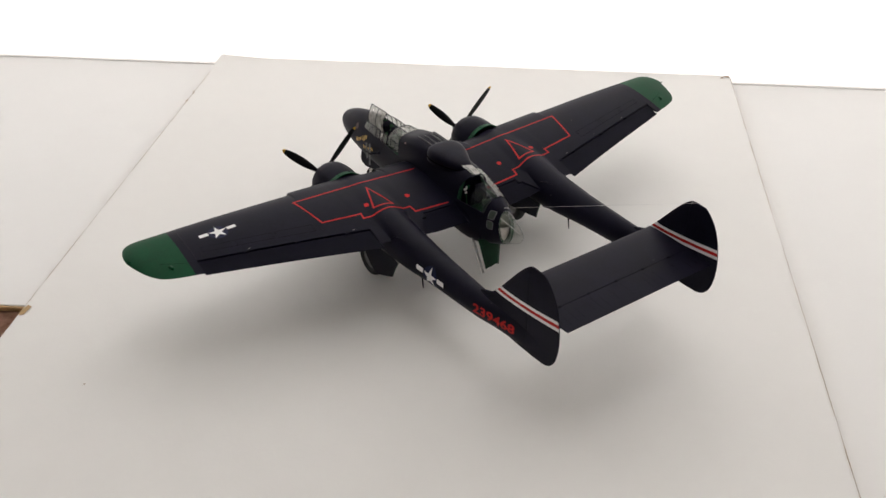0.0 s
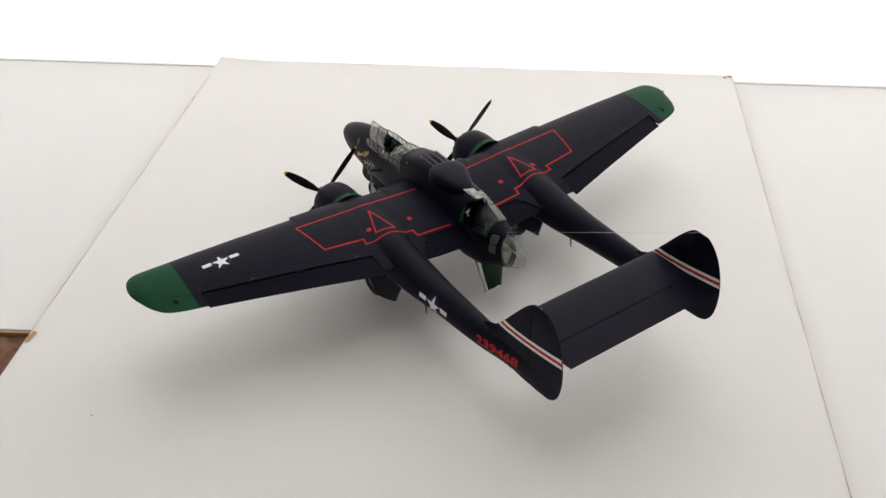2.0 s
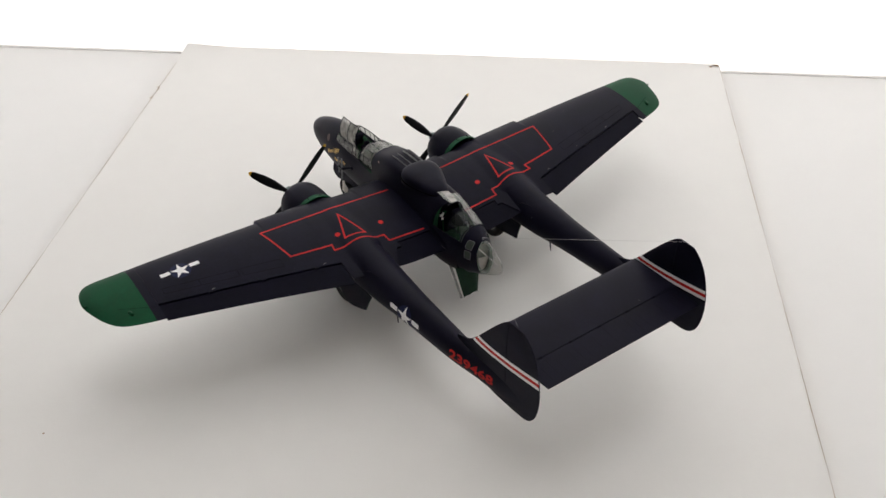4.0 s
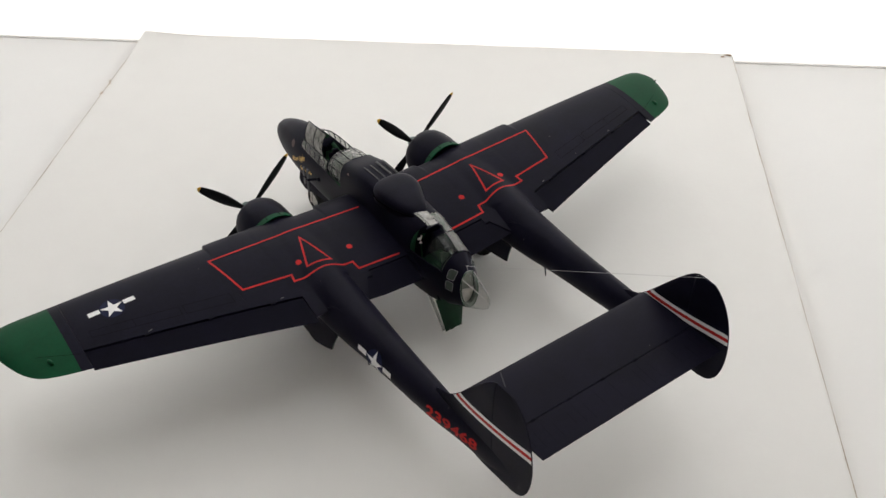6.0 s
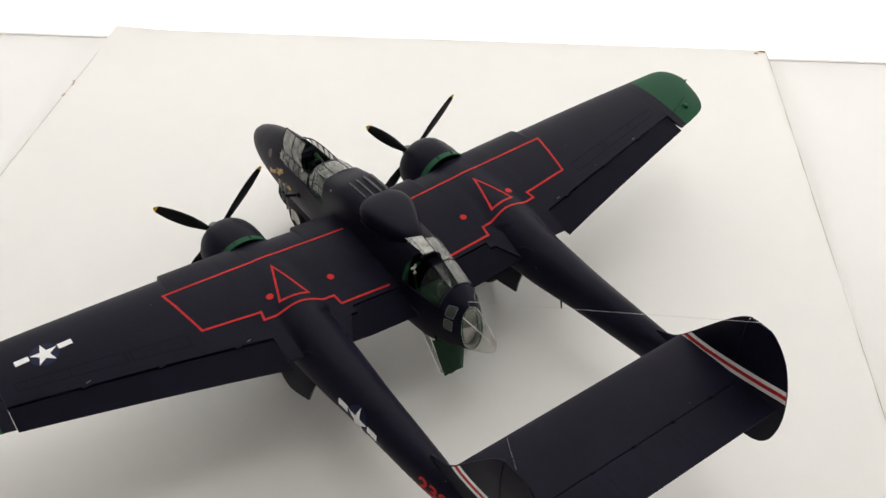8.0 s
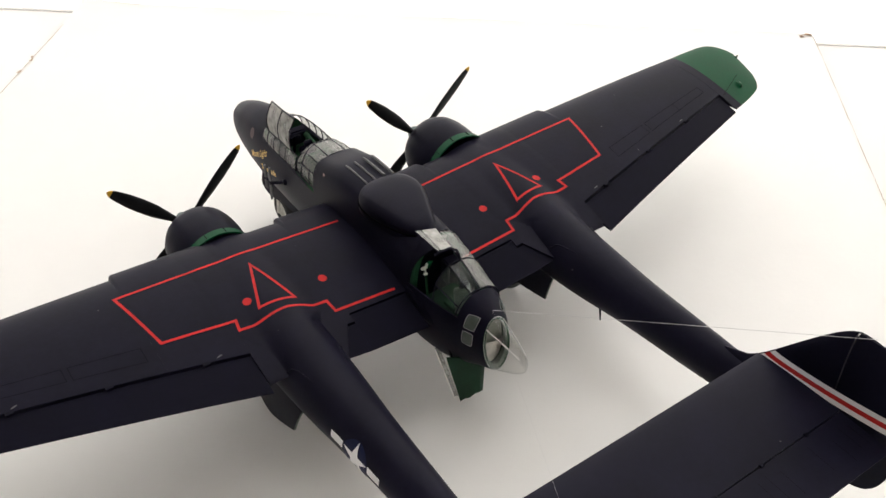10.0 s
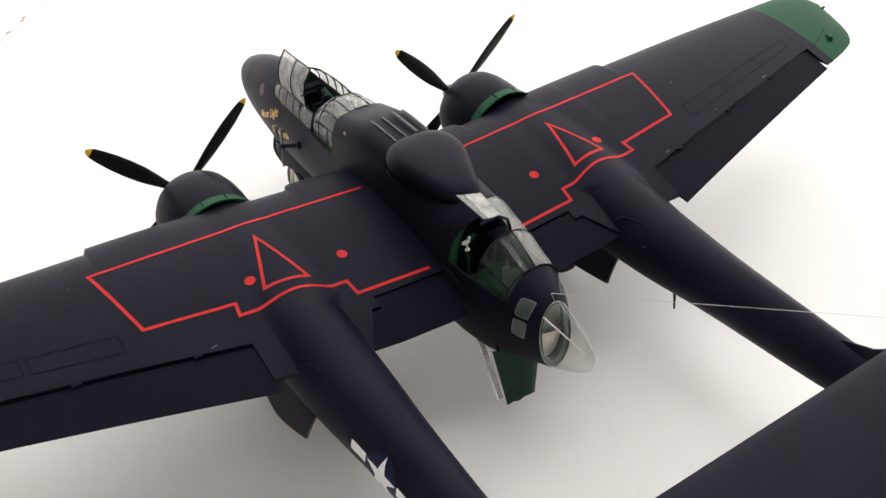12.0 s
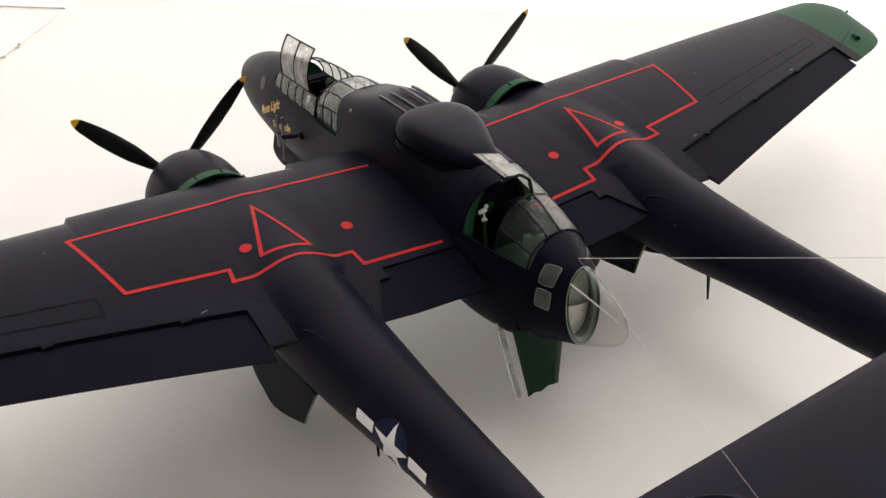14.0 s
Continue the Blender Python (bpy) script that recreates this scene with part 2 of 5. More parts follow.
def box(bm, c, s, m=None, bevel=0.0):
    r = bmesh.ops.create_cube(bm, size=1)
    vs = r["verts"]
    for v in vs:
        v.co = Vector((v.co.x * s[0], v.co.y * s[1], v.co.z * s[2]))
    if bevel:
        es = list({e for v in vs for e in v.link_edges})
        r2 = bmesh.ops.bevel(bm, geom=es, offset=bevel, segments=2, affect="EDGES")
        vs = list({v for f_ in r2["faces"] for v in f_.verts} | {v for v in vs if v.is_valid})
    mm = Matrix.Translation(c) @ (m or Matrix.Identity(4))
    for v in vs:
        v.co = mm @ v.co
    return bm


def lathe(profile, axis_point, direction, sides=32, bm=None, caps=(False, False)):
    """Turns (distance along, radius) pairs round an axis."""
    d = Vector(direction).normalized()
    a = d.orthogonal().normalized()
    b = d.cross(a)
    p = Vector(axis_point)
    rings = [[p + d * s + (a * math.cos(q) + b * math.sin(q)) * r for q in [2 * math.pi * k / sides for k in range(sides)]] for s, r in profile]
    return loft(rings, caps=caps, bm=bm)


# ---- setting ----


def room_mesh(name, boxes, mats, label, category, bevel=0.0, kind="structure"):
    bm = bmesh.new()
    for (u0, u1), (v0, v1), (z0, z1) in boxes:
        box(bm, ((u0 + u1) / 2, (v0 + v1) / 2, (z0 + z1) / 2), (u1 - u0, v1 - v0, z1 - z0), bevel=bevel)
    for v in bm.verts:
        v.co = ROOM @ v.co
    return tagged(part(name, bm, mats, smooth=False), label, category, kind=kind)


room_mesh("floor", [((-1.3, 1.3), (-0.02, 1.62), (-0.06, -0.0125))], CARPET, "brown speckled carpet floor under the white panel", "carpet")
u0_, u1_, z1_ = GLOW_SPAN
room_mesh("wall_north", [((-1.4, u0_), (-0.12, 0.0), (-0.06, CEILING)), ((u1_, 1.4), (-0.12, 0.0), (-0.06, CEILING)), ((u0_, u1_), (-0.12, 0.0), (z1_, CEILING))], WALL, "plain white painted wall round the backlit sheet", "wall")


def backlit_wall():
    """One translucent sheet down to the floor, added to make the back wall glow."""
    bm = bmesh.new()
    g = [[bm.verts.new(ROOM @ Vector((u, -0.002 + 0.0006 * noise.noise((u * 6, z * 2, 0.7)), z))) for z in steps(-0.012, z1_ - 0.002, 12)] for u in steps(u0_ + 0.002, u1_ - 0.002, 60)]
    for a, b in zip(g, g[1:]):
        for i in range(12):
            bm.faces.new((a[i], b[i], b[i + 1], a[i + 1]))
    return tagged(part("backlit_wall_sheet", bm, BACKLIT), "white wall behind the board, made to glow as a backlit sheet", "window blind", kind="structure")


backlit_wall()
# added bar stands in for the shaded gap at the wall's foot
room_mesh("wall_foot_line", [((u0_ + 0.002, u1_ - 0.002), (-0.0012, 0.0004), (-0.0094, -0.0083))], PANEL, "thin added bar that draws the grey line at the wall's foot", "blind bar")
# unseen walls close the room; south and west are dark to cut fill
room_mesh("wall_south", [((-1.4, 1.4), (1.60, 1.70), (-0.06, CEILING))], LOW_BOUNCE, "unseen wall, made grey to hold back bounce light", "wall")
room_mesh("wall_east", [((1.3, 1.4), (-0.12, 1.70), (-0.06, CEILING))], LINING, "plain off-white wall", "wall")
room_mesh("wall_west", [((-1.4, -1.3), (-0.12, 1.70), (-0.06, CEILING))], LOW_BOUNCE, "unseen wall, made grey to hold back bounce light", "wall")
# ceiling out of view, left open under the added fill lamp
a0_, a1_, b0_, b1_ = FILL_OPENING
room_mesh("ceiling", [((-1.4, 1.4), (-0.12, b0_), (CEILING, CEILING + 0.1)), ((-1.4, 1.4), (b1_, 1.70), (CEILING, CEILING + 0.1)), ((-1.4, a0_), (b0_, b1_), (CEILING, CEILING + 0.1)), ((a1_, 1.4), (b0_, b1_), (CEILING, CEILING + 0.1))],
          LINING, "unseen off-white ceiling with an opening for the added fill lamp", "ceiling")


def white_panel(u0, u1, depth, label):
    """A coated panel on the carpet against the wall, raw at its front edge."""
    bm = bmesh.new()
    box(bm, ((u0 + u1) / 2, depth / 2, -0.0108), (u1 - u0, depth - 0.0016, 0.0032), bevel=0.0004)
    for v in bm.verts:
        v.co = ROOM @ v.co
    ob = part("white_panel", bm, PANEL, smooth=False)
    bm = bmesh.new()
    box(bm, ((u0 + u1) / 2, depth + 0.0012, -0.0108), (u1 - u0, 0.0022, 0.0032), bevel=0.0003)
    for v in bm.verts:
        v.co = ROOM @ v.co
    part("raw_edge", bm, CHIPBOARD, ob, "raw tan fibreboard edge", smooth=False)
    return tagged(ob, label, "panel", "white panels along the wall")


white_panel(-1.28, -0.02, 0.388, "narrow white coated panel with raw tan edge on carpet")
white_panel(-0.015, 1.28, 0.94, "wide white coated panel lying on brown carpet")


def board_u(k, v):
    """Across the board from its left edge (0) to its right edge (1); it widens a little away from the wall."""
    left, right = -0.2385 - 0.045 * v, 0.2455 - 0.020 * v
    return left + (right - left) * k


def display_board():
    """The white sheet of board under the model, warped a little, with worn corners."""
    wu, wv, th = 0.488, 0.72, 0.0045
    nu, nv = 60, 80
    bm = bmesh.new()
    rng = random.Random(4)
    top, bot = [], []
    for j in range(nv + 1):
        v = 0.003 + wv * j / nv
        rt, rb = [], []
        for i in range(nu + 1):
            u = -wu / 2 + wu * i / nu
            k = noise.noise((u * 14, v * 14, 0.3))
            edge = 0.0007 * noise.noise((u * 60, v * 60, 1.7)) if i in (0, nu) or j in (0, nv) else 0
            lift = 0.0030 * max(0, 1 - (abs(u + wu / 2) + v) / 0.05) ** 1.5
            z = 0.0002 * k * min(1, max(0, v - 0.35) * 8) + lift
            rt.append(bm.verts.new(ROOM @ Vector((board_u(i / nu, v) + edge, v + abs(edge), z))))
            rb.append(bm.verts.new(ROOM @ Vector((board_u(i / nu, v) + edge, v + abs(edge), z - th))))
        top.append(rt)
        bot.append(rb)
    for j in range(nv):
        for i in range(nu):
            bm.faces.new((top[j][i], top[j][i + 1], top[j + 1][i + 1], top[j + 1][i]))
            bm.faces.new((bot[j][i], bot[j + 1][i], bot[j + 1][i + 1], bot[j][i + 1]))
    rim = [(0, i) for i in range(nu)] + [(j, nu) for j in range(nv)] + [(nv, i) for i in range(nu, 0, -1)] + [(j, 0) for j in range(nv, 0, -1)]
    for (j, i), (j2, i2) in zip(rim, rim[1:] + rim[:1]):
        f_ = bm.faces.new((top[j][i], top[j2][i2], bot[j2][i2], bot[j][i]))
        f_.material_index = 1
    ob = part("display_board", bm, [BOARD, CHIPBOARD])
    return tagged(ob, "large white mounting board with worn brown corners, under the model", "board")


board = display_board()


def board_mark(name, bm, label, mat=DIRT):
    return part(name, bm, mat, board, label, smooth=False)


def patch(pts, z):
    bm = bmesh.new()
    vs = [bm.verts.new((x, y, z)) for x, y in pts]
    bm.faces.new(vs)
    return bm


# ---- the model aircraft ----
plane = empty("model_aircraft")
tagged(plane, "black twin-boom model aircraft with green wing tips on white board", "model aircraft")

# fuselage: y, half width, height of the widest point, top, bottom, exponent above, exponent below
FUS = [
    (-0.0580, 0.0060, 0.0505, 0.0618, 0.0392, 2.1, 2.1),
    (-0.0540, 0.0077, 0.0505, 0.0632, 0.0372, 2.2, 2.1),
    (-0.0460, 0.0104, 0.0505, 0.0660, 0.0329, 2.3, 2.6),
    (-0.0340, 0.0116, 0.0495, 0.0705, 0.0281, 2.5, 2.8),
    (-0.0190, 0.0122, 0.0490, 0.0740, 0.0262, 2.7, 2.8),
    (0.0000, 0.0124, 0.0490, 0.0755, 0.0272, 2.8, 2.7),
    (0.0300, 0.0124, 0.0485, 0.0752, 0.0280, 4.8, 2.5),
    (0.0495, 0.0122, 0.0480, 0.0712, 0.0275, 4.6, 2.5),
    (0.0700, 0.0122, 0.0475, 0.0660, 0.0275, 2.5, 2.5),
    (0.0985, 0.0120, 0.0465, 0.0628, 0.0280, 2.2, 2.3),
    (0.1120, 0.0112, 0.0458, 0.0612, 0.0295, 2.1, 2.2),
    (0.1240, 0.0098, 0.0450, 0.0582, 0.0313, 2.0, 2.1),
    (0.1320, 0.0082, 0.0445, 0.0550, 0.0335, 2.0, 2.0),
    (0.1380, 0.0061, 0.0440, 0.0518, 0.0362, 2.0, 2.0),
    (0.1415, 0.0040, 0.0438, 0.0483, 0.0392, 2.0, 2.0),
    (0.1428, 0.0016, 0.0437, 0.0453, 0.0421, 2.0, 2.0),
]


def fus_point(y, a, inset=0.0):
    """A point of the skin; a is the angle from the top, positive to the right."""
    w, zc, zt, zb, nt_, nb = table(FUS, y)
    w -= inset
    up = math.cos(a) > 0
    n = nt_ if up else nb
    h = (zt - zc if up else zc - zb) - inset
    return Vector((w * power(math.sin(a), 2 / n), y, zc + h * power(math.cos(a), 2 / n)))


def fus_angle(y, z):
    """The angle at which the skin has the height z above the widest point."""
    w, zc, zt, zb, nt_, nb = table(FUS, y)
    return math.acos(max(0, min(1, (z - zc) / (zt - zc))) ** (nt_ / 2))


def raked(p):
    """The tail end of the pod is cut at a slant, its top further forward."""
    k = max(0.0, min(1.0, (-0.0470 - p.y) / 0.0110))
    return Vector((p.x - 0.0008 * k, p.y + (p.z - 0.0505) * 0.16 * k, p.z))


def fus_ring(y, n=48):
    return [fus_point(y, 2 * math.pi * k / n) for k in range(n)]


def open_ring(y, rail, n=36):
    a0 = fus_angle(y, rail)
    angles = steps(a0, 2 * math.pi - a0, n)
    return [fus_point(y, a) for a in angles] + [fus_point(y, a, 0.0009) for a in reversed(angles)]


PILOT_RAIL, GUNNER_RAIL = 0.0562, 0.0562


def rear_rail(y):
    return 0.0566 + (y + 0.019) * -0.06


def fuselage():
    bm = bmesh.new()
    loft([fus_ring(y) for y in sorted(set([0.1428, 0.1424, 0.1420] + steps(0.0985, 0.1415, 22)))], bm=bm, cap_mat=1)
    loft([open_ring(y, PILOT_RAIL) for y in steps(0.0495, 0.0985, 24)], bm=bm)
    loft([fus_ring(y) for y in steps(-0.019, 0.0495, 28)], bm=bm, cap_mat=2)
    loft([open_ring(y, rear_rail(y)) for y in steps(-0.0460, -0.019, 14)], bm=bm)
    n = 48
    ys = steps(-0.0580, -0.0460, 6)
    loft([[raked(p) for p in fus_ring(y)] for y in ys], bm=bm, caps=(False, True), cap_mat=1)
    loft([[raked(fus_point(y, 2 * math.pi * k / n, 0.0011)) for k in range(n)] for y in ys], bm=bm, caps=(False, False), mat=1)
    a = [raked(fus_point(-0.058, 2 * math.pi * k / n)) for k in range(n)]
    b = [raked(fus_point(-0.058, 2 * math.pi * k / n, 0.0011)) for k in range(n)]
    loft([a, b], bm=bm, caps=(False, False), mat=1)
    for f_ in bm.faces:
        c = f_.calc_center_median()
        inside = (0.0495 < c.y < 0.0985 or -0.046 < c.y < -0.019) and f_.material_index == 0
        if inside:
            w, zc, zt, zb, nt_, nb = table(FUS, c.y)
            n_ = nt_ if c.z > zc else nb
            h = zt - zc if c.z > zc else zc - zb
            if (abs(c.x) / w) ** n_ + (abs(c.z - zc) / h) ** n_ < 0.86:
                f_.material_index = 1
    return part("fuselage", bm, [BLACK, ZINC, BLACK_FLAP], plane)


FUSELAGE = fuselage()

# wing: x, leading edge y, trailing edge y, leading edge z, thickness share
WING = [
    (0.000, 0.0418, -0.0335, 0.0513, 0.165),
    (0.040, 0.0418, -0.0335, 0.0541, 0.160),
    (0.0575, 0.0418, -0.0327, 0.0552, 0.155),
    (0.100, 0.0412, -0.0262, 0.0579, 0.145),
    (0.158, 0.0406, -0.0122, 0.0606, 0.130),
    (0.1860, 0.0404, -0.0060, 0.0613, 0.122),
    (0.2140, 0.0404, 0.0010, 0.0618, 0.115),
]
SLOPE = 0.055
TIP_FRONT = [(0.1860, 0.0404), (0.2000, 0.0404), (0.2060, 0.0397), (0.2095, 0.0376), (0.2115, 0.0346), (0.2128, 0.0302), (0.2133, 0.0262)]
TIP_REAR = [(0.1780, -0.0078), (0.1860, -0.0060), (0.1920, -0.0044), (0.2005, -0.0010), (0.2065, 0.0056), (0.2110, 0.0160), (0.2128, 0.0222), (0.2133, 0.0250)]


def wing_at(x):
    return table(WING, x)


def foil(s, t):
    """Half thickness of the section and its mean line at the share s of the chord."""
    half = 5 * t * (0.2969 * math.sqrt(max(s, 0)) - 0.126 * s - 0.3516 * s * s + 0.2843 * s**3 - 0.1015 * s**4)
    mean = 0.015 * 4 * s * (1 - s)
    return half, mean


def intake(x):
    """The raised air intakes in the leading edge beside fuselage and nacelle."""
    edge = max(0.0350 - x, min(x - 0.0620, 0.1020 - x))
    k = max(0.0, min(1.0, edge / 0.0016))
    return 0.0026 * k * k * (3 - 2 * k)


def hinge(x):
    """The line along which the trailing-edge flaps begin."""
    if x < 0.0370:
        return -0.0185
    if x < 0.0400:
        return -0.0222
    if x < 0.0500:
        return -0.0226 - (x - 0.0400) * 1.7
    return -0.0180 + (x - 0.0755) * 0.2080


def share(x_le, te, extra, y):
    """Share of the chord at y; an intake stretches only the foremost part."""
    front = 0.0135
    if y > x_le - front:
        return max(0.0, (x_le + extra - y) / (front + extra)) * front / (x_le - te)
    return min(1.0, (x_le - y) / (x_le - te))


def swell(extra, s):
    """The intakes thicken the front of the section only."""
    return 1 + 0.09 * extra / 0.0026 * max(0.0, 1 - s / 0.18)


def wing_top(x, y):
    le, te, zle, t = wing_at(x)
    e = intake(x)
    s = share(le, te, e, y)
    half, mean = foil(s, t * swell(e, s))
    return zle - SLOPE * (le - y) + (mean + half) * (le - te)


def wing_ring(x, y_cut=None, extra=0.0, n=22):
    le, te, zle, t = wing_at(x)
    chord = le - te
    y0, y1 = le + extra, te
    if x > 0.1785:
        y1 = table(TIP_REAR, x)[0]
        y0 = table(TIP_FRONT, x)[0]
    low_end = y1
    if y_cut is not None:
        y1 = y_cut
    squash = 1.0
    if x > 0.190:
        q = min(1, (x - 0.190) / 0.0234)
        squash = math.sqrt(max(0.03, 1 - q**2.6))
    up, low = [], []
    for k in range(n + 1):
        s01 = (1 - math.cos(math.pi * k / n)) / 2
        y = y0 + (y1 - y0) * s01
        s = max(0.0, min(1.0, (y0 - y) / (y0 - low_end))) if x > 0.1785 else share(le, te, extra, y)
        half, mean = foil(s, t * swell(extra, s))
        if y_cut is None:
            half = max(half, 0.004 * (1 - s) ** 0.3)
        z = zle - SLOPE * (le - y) + mean * chord
        if y_cut is not None and k == n:
            half *= 0.98
        up.append(Vector((x, y, z + half * chord * squash)))
        low.append(Vector((x, y, z - half * chord * squash)))
    return up + low[::-1][(0 if y_cut is not None else 1):-1]


def wing(side):
    bm = bmesh.new()
    d = 1e-5
    spans = [
        (steps(0.004, 0.0330, 8) + [0.0334, 0.0338, 0.0342, 0.0346, 0.0350 - d], True, False), ([0.0350, 0.0360, 0.0370 - d], True, False), ([0.0370, 0.0385, 0.0400 - d], True, False), (steps(0.0400, 0.0465 - d, 5), True, False), (steps(0.0465, 0.0620 - d, 5), False, True),
        ([0.0620, 0.0624, 0.0628, 0.0632, 0.0636] + steps(0.0650, 0.0755 - d, 4), False, True), (steps(0.0755, 0.1000, 7) + [0.1004, 0.1008, 0.1012, 0.1016, 0.1020 - d], True, False), (steps(0.1020, 0.1785 - d, 18), True, False),
        ([0.1786, 0.1805, 0.1835, 0.18351, 0.186, 0.189, 0.192, 0.195, 0.198, 0.201, 0.2035, 0.2060, 0.2080, 0.2095, 0.2106, 0.2115, 0.2122, 0.2128, 0.2132], False, False)]
    for xs, cut, boom in spans:
        rings = [[Vector((p.x * side, p.y, p.z)) for p in wing_ring(x, hinge(x) if cut else None, intake(x))] for x in xs]
        tip = xs[0] > 0.178
        loft(rings, bm=bm)
        if tip:
            for f_ in bm.faces:
                if f_.calc_center_median().x * side > 0.1835:
                    f_.material_index = 1
    return part("wing", bm, [BLACK, GREEN], plane, "black wing panel with a green rounded tip")


WINGS = {s: wing(s) for s in (-1, 1)}


def flap(side, x0, x1, chord0, chord1, drop, gap=0.0012, lower=0.0009, line=None, name="flap"):
    """A drooped trailing-edge flap with a round nose."""
    rings = []
    for x in steps(x0, x1, 10):
        le, te, zle, t = wing_at(x)
        k = (x - x0) / (x1 - x0)
        ch = chord0 + (chord1 - chord0) * k
        yh = line or hinge(x) - gap
        half, mean = foil((le - yh) / (le - te), t)
        zt = zle - SLOPE * (le - yh) + (mean + half) * (le - te) - lower
        th = min(0.0052, half * 2 * (le - te) - 0.0012)
        ring = []
        for s, up, lo in ((0.0, 0.05, 0.58), (0.02, 0.01, 0.84), (0.09, 0.0, 0.97), (0.45, 0.0, 0.78), (0.75, 0.0, 0.42), (1.0, 0.0, 0.11)):
            ring.append((s, up, lo))
        top = [Vector((x * side, yh - ch * s, zt - th * up - drop * ch * s)) for s, up, lo in ring]
        bot = [Vector((x * side, yh - ch * s, zt - th * lo - drop * ch * s)) for s, up, lo in ring]
        rings.append(top + bot[::-1])
    return part(name, loft(rings), BLACK_FLAP, plane, "flat black drooped wing flap")


for s_ in (-1, 1):
    flap(s_, 0.0132, 0.0370 - 2e-5, 0.0157, 0.0156, 0.30, 0.0003, 0.0004)
    flap(s_, 0.0370, 0.0462, 0.0119, 0.0112, 0.30, 0.0, 0.0006, line=-0.0226)
    flap(s_, 0.0757, 0.1784 if s_ < 0 else 0.1780, 0.0160, 0.0110, 0.24, 0.0006, 0.0007)

# nacelle and boom: y, half width, top, bottom, exponent
NX = 0.0578
BOOM = [
    (-0.1680, 0.0002, 0.0560, 0.0500, 2.0),
    (-0.1580, 0.0010, 0.0585, 0.0455, 2.0),
    (-0.1450, 0.0024, 0.0590, 0.0432, 2.0),
    (-0.1300, 0.0042, 0.0583, 0.0425, 2.0),
    (-0.1100, 0.0066, 0.0572, 0.0400, 2.0),
    (-0.0700, 0.0092, 0.0569, 0.0371, 2.0),
    (-0.0400, 0.0115, 0.0578, 0.0340, 2.1),
    (-0.0150, 0.0128, 0.0597, 0.0325, 2.1),
    (0.0100, 0.0140, 0.0603, 0.0312, 2.1),
    (0.0300, 0.0140, 0.0590, 0.0312, 2.1),
    (0.0480, 0.0132, 0.0592, 0.0318, 2.0),
]


def boom_ring(y, xc, n=36):
    w, zt, zb, e = table(BOOM, y)
    zc, h = (zt + zb) / 2, (zt - zb) / 2
    return [Vector((xc + w * power(math.sin(a), 2 / e), y, zc + h * power(math.cos(a), 2 / e))) for a in [2 * math.pi * k / n for k in range(n)]]


BOOMS = {}
for s_ in (-1, 1):
    BOOMS[s_] = part("boom", loft([boom_ring(y, NX * s_) for y in steps(-0.168, 0.048, 54)]), BLACK, plane, "black engine nacelle running back into a tapered tail boom")


def soft_max(a, b, k):
    h = max(0.0, min(1.0, 0.5 + 0.5 * (a - b) / k))
    return b + (a - b) * h + k * h * (1 - h)


def nacelle_fairing(side):
    """The soft hump that carries the nacelle over the wing into the boom."""
    bm = bmesh.new()
    nx, ny = 44, 50
    grid = []
    for j in range(ny + 1):
        y = 0.0400 - 0.0715 * j / ny
        row = []
        w, zt, zb, e = table(BOOM, y)
        zc, h = (zt + zb) / 2, (zt - zb) / 2
        for i in range(nx + 1):
            k = max(0.0, min(1.0, (-0.0080 - y) / 0.0095))
            d0, d1 = -0.0265 + 0.0155 * k, 0.0265 - 0.0092 * k
            d = d0 + (d1 - d0) * i / nx
            x = NX + d
            q = abs(d) / w
            top = zc + h * (1 - q**e) ** (1 / e) if q < 1 else zc
            top = max(top, zc)
            zw = wing_top(x, y)
            fade = min(1.0, max(0.0, min(d - d0, d1 - d) / (0.0095 - 0.0045 * k)))
            rear = min(1.0, max(0.0, (y + 0.0315) / 0.016))
            z = soft_max(zw, top, 0.0040 * fade * (0.35 + 0.65 * rear) + 1e-6) + 0.00010 - 0.0004 * (1 - fade) - 0.0004 * (1 - rear)
            row.append(bm.verts.new((x * side, y, z)))
        grid.append(row)
    for a, b in zip(grid, grid[1:]):
        for i in range(nx):
            bm.faces.new((a[i], a[i + 1], b[i + 1], b[i]))
    return part("nacelle_fairing", bm, BLACK, plane)


def root_tail(side):
    """The tapering fillet that carries the wing root back along the pod."""
    rows = [(-0.0150, 0.0112, 0.0520, 0.0010, 0.0030), (-0.0210, 0.0114, 0.0510, 0.0018, 0.0042), (-0.0270, 0.0112, 0.0495, 0.0017, 0.0040), (-0.0330, 0.0106, 0.0480, 0.0014, 0.0034), (-0.0390, 0.0096, 0.0465, 0.0010, 0.0020)]
    rings = [[Vector(((x + a * math.cos(q)) * side, y, z + b * math.sin(q))) for q in [2 * math.pi * k / 14 for k in range(14)]] for y, x, z, a, b in rows]
    return part("wing_root_fairing", loft(rings), BLACK, plane)


for s_ in (-1, 1):
    root_tail(s_)
FAIRINGS = {s: nacelle_fairing(s) for s in (-1, 1)}


def engine_x(side):
    return 0.0565 if side > 0 else -0.0590


def engine_z(side):
    return 0.0459


